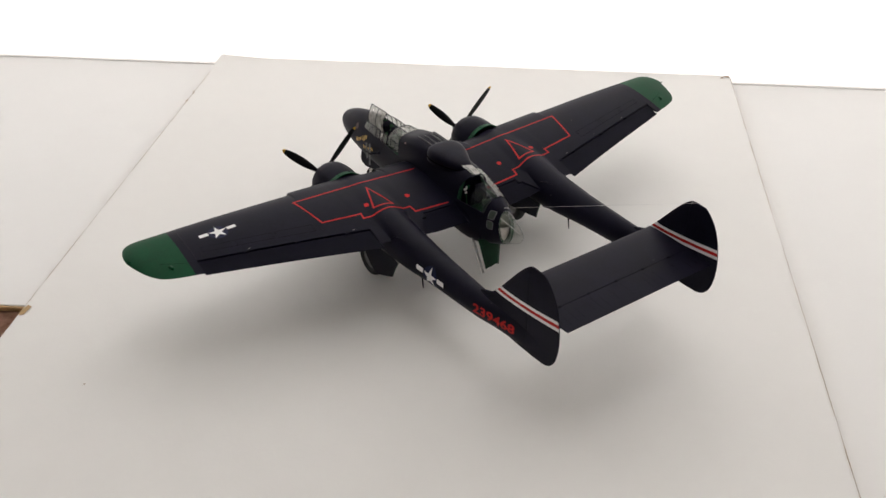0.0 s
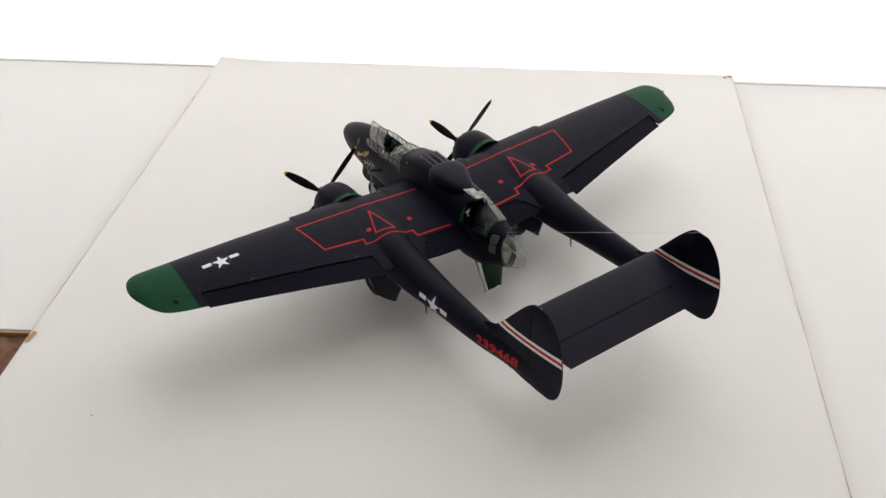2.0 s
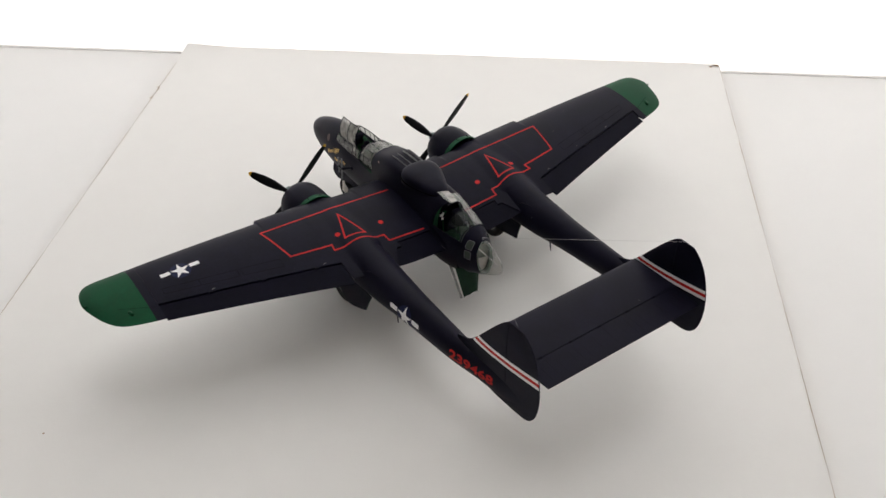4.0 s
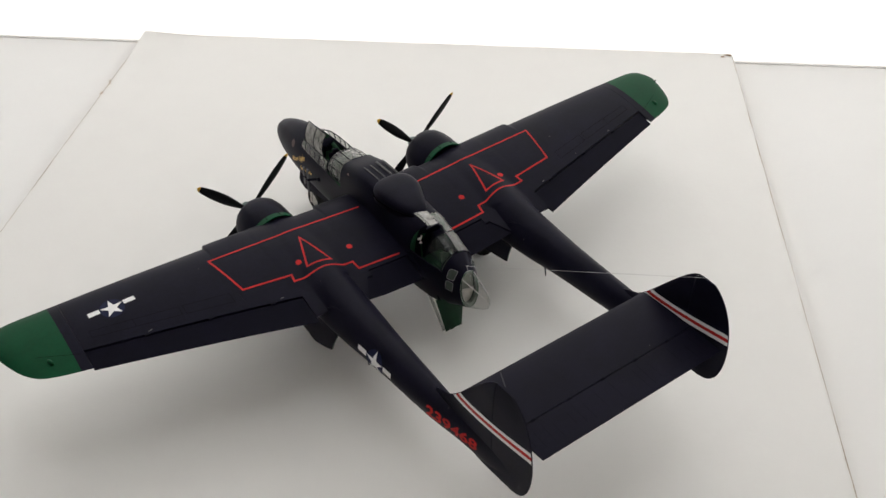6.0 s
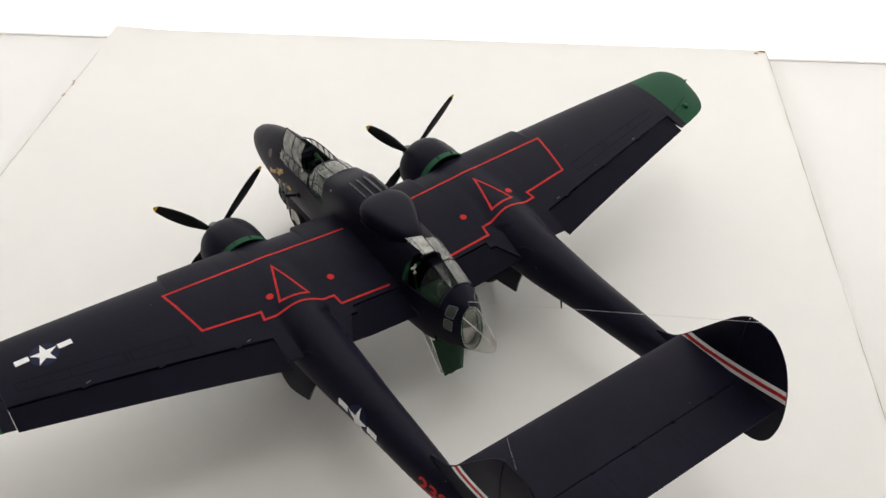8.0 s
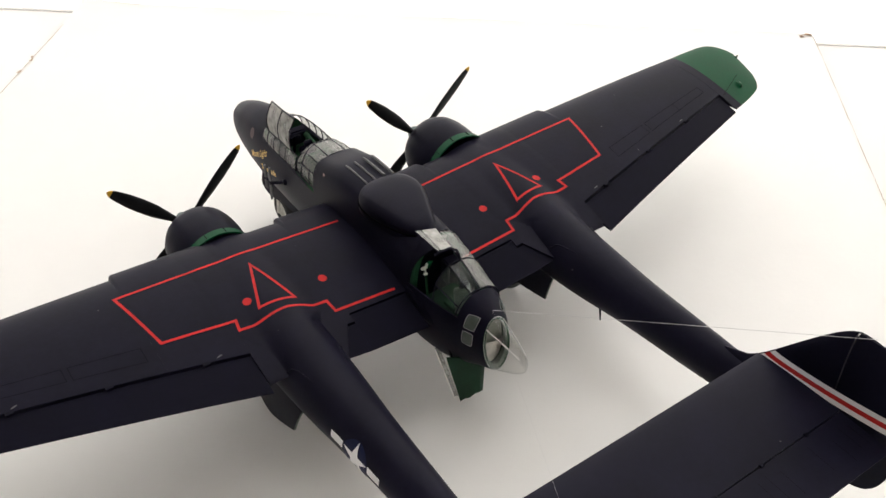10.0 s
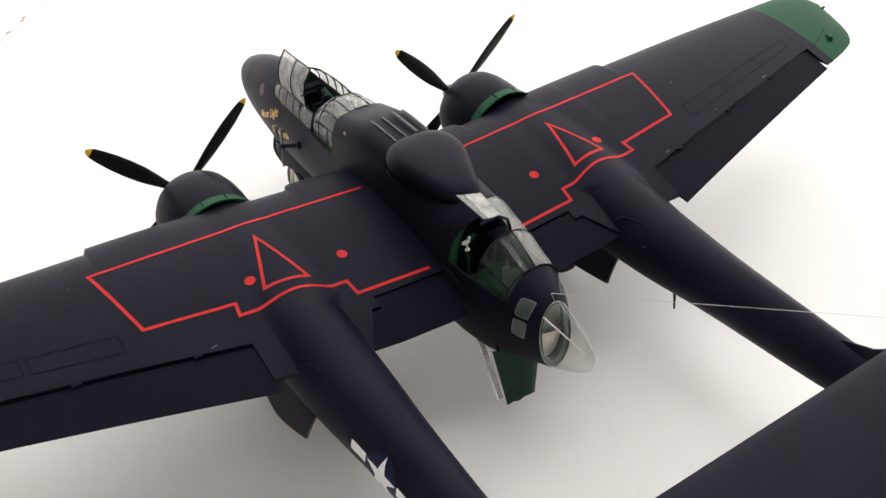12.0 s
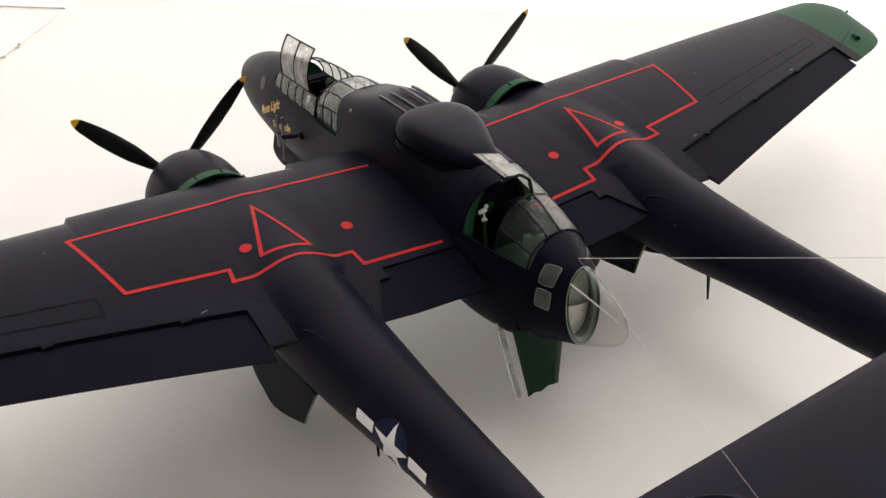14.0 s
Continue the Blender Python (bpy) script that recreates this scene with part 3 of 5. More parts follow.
def cowling(side):
    x, z = engine_x(side), engine_z(side) + (0.0005 if side > 0 else 0.0)
    k = 1.05 if side > 0 else 1.0
    y0 = 0.0432
    outer = [(0.0, 0.0143), (0.0043, 0.0149), (0.0088, 0.0151), (0.0143, 0.0149), (0.0188, 0.0141), (0.0218, 0.0126), (0.0233, 0.0109), (0.0237, 0.0097)]
    inner = [(0.0231, 0.0088), (0.0203, 0.0097), (0.0133, 0.0115)]
    ob = part("engine_cowling", lathe([(s, r * k) for s, r in outer + inner], (x, y0, z), (0, 1, 0), 40), BLACK, plane, "round black engine cowling")
    ring = [(-0.0005, 0.0138), (-0.0034, 0.0152), (-0.0033, 0.0157), (0.0006, 0.0152), (0.0010, 0.0147)]
    part("cowl_flap_ring", lathe([(s, r * k) for s, r in ring], (x, y0, z), (0, 1, 0), 40), GREEN, ob, "green cowl flap ring")
    bm = bmesh.new()
    for i in range(12):
        a = 2 * math.pi * (i + 0.5) / 12
        box(bm, (x + 0.0155 * k * math.sin(a), y0 - 0.0013, z + 0.0155 * k * math.cos(a)), (0.0002, 0.0026, 0.0004), pose(0, 0, 0, 0, math.degrees(a), 0))
    part("cowl_flap_gap", bm, LINE, ob, smooth=False)
    # engine: crankcase and two rows of finned cylinders
    part("crankcase", lathe([(0.0, 0.0075), (0.010, 0.0070), (0.0135, 0.0052), (0.016, 0.0030)], (x, 0.0520, z), (0, 1, 0), 20), GREY, ob, "grey engine crankcase")
    bm = bmesh.new()
    for k in range(9):
        a = 2 * math.pi * k / 9
        d = Vector((math.sin(a), 0, math.cos(a)))
        lathe([(0.005, 0.0021), (0.0066, 0.0024), (0.0082, 0.0021), (0.0098, 0.0024), (0.0106, 0.0015)], (x, 0.0575, z), d, 8, bm)
    part("engine_cylinder_row", bm, GREY, ob, "grey radial engine cylinders")
    return ob


def propeller(side, angle):
    """Four broad blades round a domed hub, yellow at the tips."""
    x, z, y = engine_x(side), engine_z(side), 0.0728
    pr = empty("propeller")
    pr.parent = plane
    part("hub", lathe([(-0.0070, 0.0026), (-0.0040, 0.0036), (0.0015, 0.0038), (0.0042, 0.0033), (0.0062, 0.0021), (0.0070, 0.0004)], (x, y, z), (0, 1, 0), 20, caps=(True, True)), HUB, pr, "grey-green domed propeller hub")
    rows = [(0.0020, 0.0014, 1.0, 62), (0.0070, 0.0016, 0.8, 54), (0.0115, 0.0024, 0.40, 47), (0.0170, 0.0032, 0.24, 40), (0.0230, 0.0034, 0.18, 34), (0.0290, 0.0032, 0.16, 30),
            (0.0340, 0.0026, 0.15, 27), (0.0365, 0.0022, 0.15, 26), (0.0377, 0.0018, 0.15, 26), (0.0378, 0.0018, 0.15, 26), (0.0386, 0.0014, 0.15, 25), (0.0392, 0.0009, 0.15, 25), (0.0397, 0.0003, 0.3, 25)]
    for k in range(4):
        a = radians(angle + 90 * k)
        d = Vector((math.cos(a), 0, math.sin(a)))
        e = Vector((-math.sin(a), 0, math.cos(a)))
        f_ = Vector((0, 1, 0))
        rings = []
        for r, w, thin, tw in rows:
            q = radians(tw * 0.35)
            c1 = e * math.cos(q) - f_ * math.sin(q)
            c2 = e * math.sin(q) + f_ * math.cos(q)
            rings.append([Vector((x, y, z)) + d * r * 0.990 + c1 * (w * 0.84 * math.cos(g)) + c2 * (w * 0.84 * thin * math.sin(g)) for g in [2 * math.pi * i / 12 for i in range(12)]])
        bm = loft(rings)
        for fc in bm.faces:
            c = fc.calc_center_median() - Vector((x, y, z))
            if c.dot(d) > 0.0373:
                fc.material_index = 1
        part("blade", bm, [PROP, YELLOW], pr, "black propeller blade with a yellow tip")
    return pr


for s_, ang in ((-1, 45.8), (1, 44.6)):
    cowling(s_)
    propeller(s_, ang)

# tail
FIN = [(-0.1080, 0.0555), (-0.1180, 0.0615), (-0.1245, 0.0680), (-0.1320, 0.0775), (-0.1400, 0.0875), (-0.1465, 0.0945), (-0.1520, 0.0978), (-0.1575, 0.0982),
       (-0.1635, 0.0950), (-0.1690, 0.0880), (-0.1725, 0.0790), (-0.1742, 0.0700), (-0.1746, 0.0620), (-0.1738, 0.0545), (-0.1717, 0.0478), (-0.1678, 0.0434),
       (-0.1620, 0.0415), (-0.1540, 0.0413), (-0.1420, 0.0420), (-0.1300, 0.0430)]
RUDDER_Y = -0.1500
FIN_LIFT = {-1: 0.0012, 1: -0.0004}


def smooth_outline(pts, n=5):
    out = []
    m = len(pts)
    for i in range(m):
        p0, p1, p2, p3 = (Vector((*pts[(i + k) % m], 0)) for k in (-1, 0, 1, 2))
        for j in range(n):
            t = j / n
            out.append(0.5 * (2 * p1 + (p2 - p0) * t + (2 * p0 - 5 * p1 + 4 * p2 - p3) * t * t + (3 * p1 - p0 - 3 * p2 + p3) * t**3))
    return [(p.x, p.y) for p in out]


def fin_span(z, outline):
    """Front and rear y of the fin at the height z."""
    ys = []
    for (a, b), (c, d) in zip(outline, outline[1:] + outline[:1]):
        if (b - z) * (d - z) <= 0 and b != d:
            ys.append(a + (c - a) * (z - b) / (d - b))
    return max(ys), min(ys)


def fin(side):
    outline = smooth_outline(FIN)
    zs = [0.0416, 0.0424, 0.0436, 0.045] + steps(0.047, 0.094, 26) + [0.0955, 0.0966, 0.0973]
    fixed, moving = [], []
    for z in zs:
        f0, r0 = fin_span(z, outline)
        cut = min(f0 - 0.001, max(RUDDER_Y, r0 + 0.0006))

        def half(y):
            s = (f0 - y) / (f0 - r0)
            return max(0.00025, 0.0017 * math.sqrt(max(0, s)) * (1 - s) * 2.4 * min(1, (f0 - r0) / 0.03))

        def ring(ya, yb):
            l, r = [], []
            for k in range(9):
                y = ya + (yb - ya) * (1 - math.cos(math.pi * k / 8)) / 2
                l.append(Vector((side * NX - half(y), y, z)))
                r.append(Vector((side * NX + half(y), y, z)))
            return l + r[::-1]

        up = Vector((0, 0, FIN_LIFT[side]))
        fixed.append([p + up for p in ring(f0, cut + 0.00025)])
        moving.append([p + up for p in ring(cut - 0.00025, r0)])
    ob = part("tail_fin", loft(fixed), BLACK, plane, "black upright tail fin with a red and white band")
    rd = part("rudder", loft(moving), BLACK, ob, "black rudder")
    return ob, rd


FINS = {s: fin(s) for s in (-1, 1)}


def tailplane():
    def rings(ya, yb, xs):
        out = []
        for x in xs:
            top, bot = [], []
            for k in range(11):
                y = ya + (yb - ya) * (1 - math.cos(math.pi * k / 10)) / 2
                s = (-0.1214 - y) / 0.0508
                half, mean = foil(max(0, min(1, s)), 0.088)
                z = 0.0643 + s * 0.0019
                top.append(Vector((x, y, z + half * 0.0508)))
                bot.append(Vector((x, y, z - half * 0.0508 - 0.0001)))
            out.append(top + bot[::-1])
        return out
    ob = part("tailplane", loft(rings(-0.1214, -0.1537, steps(-NX, NX, 8))), BLACK, plane, "broad black tailplane between the two fins")
    part("elevator", loft(rings(-0.1541, -0.1722, steps(-0.0500, 0.0560, 8))), BLACK, ob, "black elevator")
    for x in (-0.040, -0.020, 0.0, 0.020, 0.040):
        bm = box(bmesh.new(), (x, -0.1540, 0.0672), (0.0016, 0.0014, 0.0008), pose(0, 0, 0, 3), bevel=0.0002)
        part("elevator_hinge", bm, BLACK_FLAP, ob, smooth=False)


tailplane()

# ---- markings that lie on the skin ----
from mathutils.bvhtree import BVHTree


def tree_of(obs):
    vs, fs = [], []
    for o in obs:
        k = len(vs)
        vs += [v.co.copy() for v in o.data.vertices]
        fs += [[k + i for i in p.vertices] for p in o.data.polygons]
    return BVHTree.FromPolygons(vs, fs)


TOP = tree_of([*WINGS.values(), *BOOMS.values(), *FAIRINGS.values(), FUSELAGE])


def drop(x, y, tree=TOP, lift=0.00012):
    hit_ = tree.ray_cast(Vector((x, y, 0.2)), Vector((0, 0, -1)))
    return Vector((x, y, (hit_[0].z if hit_[0] else 0.06) + lift))


def ribbon(points, width, closed=False, bm=None, lay=drop, step=0.0012):
    """A painted line of even width with mitred corners, laid on the skin."""
    bm = bm or bmesh.new()
    pts = [Vector(p) for p in points]
    m = len(pts)
    offs = []
    for i in range(m):
        a = pts[i - 1] if closed or i > 0 else None
        b = pts[(i + 1) % m] if closed or i < m - 1 else None
        d0 = (pts[i] - a).normalized() if a is not None else None
        d1 = (b - pts[i]).normalized() if b is not None else None
        d0, d1 = d0 or d1, d1 or d0
        n0, n1 = Vector((-d0.y, d0.x)), Vector((-d1.y, d1.x))
        mi = (n0 + n1).normalized()
        offs.append(mi * (width / 2 / max(0.35, mi.dot(n0))))
    segs = [(i, (i + 1) % m) for i in range(m if closed else m - 1)]
    for i, j in segs:
        n = max(1, int((pts[j] - pts[i]).length / step))
        prev = None
        for k in range(n + 1):
            t = k / n
            c, o = pts[i].lerp(pts[j], t), offs[i].lerp(offs[j], t)
            pair = [bm.verts.new(lay(*(c + o * q))) for q in (1, -1)]
            if prev:
                bm.faces.new((prev[0], pair[0], pair[1], prev[1]))
            prev = pair
    return bm


def disc(x, y, r, bm=None, lay=drop, n=20):
    bm = bm or bmesh.new()
    bm.faces.new([bm.verts.new(lay(x + r * math.cos(a), y + r * math.sin(a))) for a in [2 * math.pi * k / n for k in range(n)]])
    return bm


def sheet(outline, lay, bm=None, cell=0.0012):
    """A flat shape, cut fine, laid on the skin."""
    tmp = bmesh.new()
    tmp.faces.new([tmp.verts.new((a, b, 0)) for a, b in outline])
    bmesh.ops.triangulate(tmp, faces=tmp.faces[:])
    for _ in range(3):
        long_ = [e for e in tmp.edges if e.calc_length() > cell]
        if not long_:
            break
        bmesh.ops.subdivide_edges(tmp, edges=long_, cuts=1)
        bmesh.ops.triangulate(tmp, faces=[f_ for f_ in tmp.faces if len(f_.verts) > 3])
    bm = bm or bmesh.new()
    made = {v: bm.verts.new(lay(v.co.x, v.co.y)) for v in tmp.verts}
    for f_ in tmp.faces:
        bm.faces.new([made[v] for v in f_.verts])
    tmp.free()
    return bm


def walkway(side):
    # outline of the area that may be walked on, with its step round the nacelle
    p = [(0.0150, 0.0252), (0.1048, 0.0256), (0.0992, -0.0010), (0.0735, -0.0040), (0.0742, -0.0083), (0.0690, -0.0087), (0.0640, -0.0088), (0.0600, -0.0088), (0.0560, -0.0089), (0.0510, -0.0096),
         (0.0462, -0.0103), (0.0412, -0.0104), (0.0406, -0.0156), (0.0157, -0.0160)]
    bm = ribbon([(x * side, y) for x, y in p], 0.00105)
    part("walkway_line", bm, RED, WINGS[side], "thin red walkway outline", smooth=False)
    bm = ribbon([(x * side, y) for x, y in ((0.0568, 0.0174), (0.0641, -0.0036), (0.0508, -0.0050))], 0.00105, closed=True)
    part("warning_triangle", bm, RED, WINGS[side], "red triangle outline", smooth=False)
    for x, y in ((0.0370, -0.0004), (0.0662, 0.0016)):
        part("filler_cap_mark", disc(x * side, y, 0.00165), RED, WINGS[side], "red filler cap dot", smooth=False)


for s_ in (-1, 1):
    walkway(s_)


def star_points(r, turn=90, inner=0.382):
    return [((r if k % 2 == 0 else r * inner) * math.cos(radians(turn + 36 * k)), (r if k % 2 == 0 else r * inner) * math.sin(radians(turn + 36 * k))) for k in range(10)]


def insignia(lay_at, r, parent, turn=90):
    """A white star on a navy disc with white side bars. lay_at(a, b, lift): a along the bars, b across."""
    circle = [(r * 1.02 * math.cos(a), r * 1.02 * math.sin(a)) for a in [2 * math.pi * k / 28 for k in range(28)]]
    part("insignia_disc", sheet(circle, lambda a, b: lay_at(a, b, 0.00008)), NAVY, parent, "navy insignia disc", smooth=False)
    part("insignia_star", sheet(star_points(r, turn), lambda a, b: lay_at(a, b, 0.00016)), WHITE, parent, "white insignia star", smooth=False)
    for s in (-1, 1):
        bar = [(s * r * 1.02, -r * 0.06), (s * r * 1.02, r * 0.42), (s * r * 2.0, r * 0.42), (s * r * 2.0, -r * 0.06)]
        part("insignia_bar", sheet(bar, lambda a, b: lay_at(a, b, 0.00016)), WHITE, parent, "white insignia bar", smooth=False)


insignia(lambda a, b, l: drop(-0.1577 + a, 0.0200 + b, lift=l + 0.0001), 0.0058, WINGS[-1])

# insignia on the outer side of the port boom
PORT = tree_of([BOOMS[-1], FINS[-1][0], FINS[-1][1]])


def onto_port(y, z, lift=0.0001):
    h = PORT.ray_cast(Vector((-0.2, y, z)), Vector((1, 0, 0)))
    return Vector(((h[0].x if h[0] else -NX) - lift, y, z))


insignia(lambda a, b, l: onto_port(-0.0706 - a, 0.0473 + b, l + 0.0001), 0.0064, BOOMS[-1])


def written(text, size, bold=0.0):
    """The outlines of a word as a mesh, in the built-in font."""
    cu = bpy.data.curves.new("word", "FONT")
    cu.body, cu.size, cu.resolution_u, cu.offset = text, size, 3, bold
    ob = bpy.data.objects.new("word", cu)
    scene.collection.objects.link(ob)
    me = bpy.data.meshes.new_from_object(ob.evaluated_get(bpy.context.evaluated_depsgraph_get()))
    bpy.data.objects.remove(ob)
    bm = bmesh.new()
    bm.from_mesh(me)
    bpy.data.meshes.remove(me)
    return bm


def lettering(name, text, size, lay, mat, parent, label, stretch=1.0, length=0.0, slant=0.0, bold=0.0):
    bm = written(text, size, bold)
    if length:
        stretch = length / max(v.co.x for v in bm.verts)
    long_ = [e for e in bm.edges if e.calc_length() > size * 0.3]
    bmesh.ops.subdivide_edges(bm, edges=long_, cuts=2)
    for v in bm.verts:
        v.co = lay(v.co.x * stretch + slant * v.co.y, v.co.y)
    return part(name, bm, mat, parent, label, smooth=False)


lettering("serial_number", "239468", 0.0078, lambda a, b: onto_port(-0.1095 - a, 0.0468 + b + a * 0.08, 0.0002), RED, BOOMS[-1], "red tail serial number", 1.40, bold=0.0002)


def tail_band(side, face):
    """White, red and white stripes across fin and rudder."""
    tr = tree_of(FINS[side])

    def lay(y, z, lift=0.00014):
        h = tr.ray_cast(Vector((side * NX + face * 0.1, y, z)), Vector((-face, 0, 0)))
        return Vector((h[0].x + face * lift, y, z)) if h[0] else None

    def over_gap(y, z):
        # bridge the hinge gap between fin and rudder
        found = [p for p in (lay(y + d, z) for d in (0.0, 0.0008, -0.0008)) if p]
        return Vector((max(found, key=lambda p: p.x * face).x, y, z)) if found else None

    outline = smooth_outline(FIN)
    for off, w, mat, nm in ((0.0020, 0.0020, WHITE, "white_stripe"), (0.0, 0.0020, RED, "red_stripe"), (-0.0020, 0.0020, WHITE, "white_stripe")):
        bm = bmesh.new()
        prev = None
        for k in range(41):
            t = k / 40
            yz = []
            for e in (0.5, -0.5):
                z = 0.0680 + off + w * e + 0.0052 * t
                f0, r0 = fin_span(z, outline)
                y = f0 - 0.0002 + (r0 + 0.0003 - f0) * t
                yz.append((y, z))
            pr = []
            for y, z in yz:
                z += FIN_LIFT[side]
                p = over_gap(y, z)
                if p is None:
                    p = Vector((side * NX + face * 0.0009, y, z))
                pr.append(p)
            pair = [bm.verts.new(p) for p in pr]
            if prev:
                bm.faces.new((prev[0], prev[1], pair[1], pair[0]))
            prev = pair
        part(nm, bm, mat, FINS[side][0], smooth=False)


for s_ in (-1, 1):
    for fc_ in (-1, 1):
        tail_band(s_, fc_)

ELEVATOR = tree_of([o for o in bpy.data.objects if o.name.startswith("elevator") and not o.name.startswith("elevator_hinge")])
bm = bmesh.new()
rib_rng = random.Random(9)
for k in range(24):
    x = -0.048 + 0.102 * k / 23 + rib_rng.uniform(-0.0008, 0.0008)
    if rib_rng.random() < 0.35:
        continue
    ribbon([(x, -0.1570 - rib_rng.uniform(0, 0.003)), (x, -0.1690 + rib_rng.uniform(0, 0.004))], 0.00013, bm=bm, lay=lambda a, b: drop(a, b, ELEVATOR, 0.00006), step=0.003)
part("elevator_rib", bm, LINE, plane, "faint dark ribs of the elevator", smooth=False)

# ---- turret fairing on the back ----


def turret():
    zb = 0.0735
    out = [(0.0000, 0.0195), (0.0060, 0.0190), (0.0105, 0.0160), (0.0124, 0.0105), (0.0122, 0.0040), (0.0108, -0.0035), (0.0085, -0.0110), (0.0060, -0.0155), (0.0030, -0.0172), (0.0, -0.0176)]
    ring = [(x, y) for x, y in out] + [(-x, y) for x, y in out[-2:0:-1]]
    # the tail of the fairing is a little narrower on the starboard side
    ring = [(x - 0.0030 * max(0.0, min(1.0, (0.0060 - y) / 0.0150)) * max(0.0, min(1.0, 0.5 + x / 0.010)), y) for x, y in ring]
    ring = smooth_outline(ring, 3)
    cy = 0.0045
    rows = [(1.0, -0.0045), (1.0, -0.0006), (0.985, 0.0010), (0.95, 0.0023), (0.88, 0.0035), (0.76, 0.0042), (0.58, 0.0046), (0.36, 0.0048), (0.12, 0.0049)]
    rings = []
    for k, dz in rows:
        rr = []
        for x, y in ring:
            yy = cy + (y - cy) * k
            slope = 1.0 - 0.28 * max(0, (cy - yy) / 0.022) ** 1.3
            rr.append(Vector((x * k, yy, zb + dz * (slope if dz > 0 else 1))))
        rings.append(rr)
    ob = part("turret_fairing", loft(rings), BLACK, plane, "black teardrop turret fairing")
    seam = [Vector((x * 1.012, y, zb - 0.0006 - 0.0011 * min(1, max(0, abs(x) - 0.006) / 0.006))) for x, y in ring]
    part("turret_seam", tube(seam + seam[:1], 0.00028, 5), SEAM, ob)
    return ob


turret()
BACK = tree_of([FUSELAGE])
for k in range(4):
    x = -0.0046 + 0.0040 * k
    pts = [drop(x, y, BACK, 0.0003 if k < 2 else 0.0009) for y in steps(0.0190, 0.0345, 6)]
    part("gun_blast_tube", tube(pts, 0.00034 if k < 2 else 0.00048, 8), TUBE, plane, "grey worn gun barrel groove")

# ---- canopies ----


def arch_point(y, u, secs):
    """Point of a canopy section; u runs from the left rail (-1) over the top to the right rail (1)."""
    w, zr, zt, e = table(secs, y)
    a = u * math.pi / 2
    return Vector((w * power(math.sin(a), 2 / e), y, zr + (zt - zr) * power(math.cos(a), 2 / e)))


def canopy(name, secs, ys, us, parent, label, skip=(), bar_r=0.00026, point=arch_point, glass=GLASS, side_glass=None):
    """Panes between bars, on a grid of stations ys and angles us. skip: cells (row, column) that stand open."""
    ob = empty(name)
    ob.parent = parent
    ob["label"] = label
    bars_y, bars_u = set(), set()
    for i in range(len(ys) - 1):
        for j in range(len(us) - 1):
            if (i, j) in skip:
                continue
            bars_y |= {(i, j), (i + 1, j)}
            bars_u |= {(i, j), (i, j + 1)}
            bm = bmesh.new()
            g = [[bm.verts.new(point(ys[i] + (ys[i + 1] - ys[i]) * a / 3, us[j] + (us[j + 1] - us[j]) * b / 4, secs)) for b in range(5)] for a in range(4)]
            for a in range(3):
                for b in range(4):
                    bm.faces.new((g[a][b], g[a + 1][b], g[a + 1][b + 1], g[a][b + 1]))
            p = part("pane", bm, side_glass if side_glass and j >= len(us) - 2 else glass, ob)
            p.visible_shadow = False
    for i, j in sorted(bars_y):
        part("frame_bar", tube([point(ys[i], us[j] + (us[j + 1] - us[j]) * b / 5, secs) for b in range(6)], bar_r, 5), BLACK, ob)
    for i, j in sorted(bars_u):
        part("frame_bar", tube([point(ys[i] + (ys[i + 1] - ys[i]) * a / 3, us[j], secs) for a in range(4)], bar_r, 5), BLACK, ob)
    return ob


# pilot: y, half width, rail height, top height, exponent
PILOT = [(0.0610, 0.0106, PILOT_RAIL, 0.0668, 2.6), (0.0800, 0.0108, PILOT_RAIL, 0.0672, 2.5), (0.0920, 0.0106, PILOT_RAIL, 0.0662, 2.3), (0.0980, 0.0098, 0.0568, 0.0640, 2.1)]
canopy("pilot_canopy", PILOT, [0.0980, 0.0925, 0.0865, 0.0810, 0.0760, 0.0670], [-1, -0.62, 0.1, 0.55, 1], plane, "framed clear pilot canopy standing open",
       skip={(i, 1) for i in range(0, 5)} | {(i, 2) for i in range(1, 5)})
GUNNER = [(0.0490, 0.0106, GUNNER_RAIL, 0.0712, 2.9), (0.0560, 0.0106, GUNNER_RAIL, 0.0710, 2.8), (0.0625, 0.0104, GUNNER_RAIL, 0.0698, 2.6), (0.0670, 0.0102, GUNNER_RAIL, 0.0665, 2.4)]
canopy("gunner_canopy", GUNNER, [0.0668, 0.0620, 0.0497], [-1, -0.78, -0.48, -0.16, 0.16, 0.48, 0.78, 1], plane, "stepped clear gunner canopy with black frames")


# the lowest panes of the gunner's canopy are split once more
part("frame_bar", tube([arch_point(0.0556, u, GUNNER) for u in steps(-1.0, -0.78, 4)], 0.00026, 5), BLACK, bpy.data.objects["gunner_canopy"])


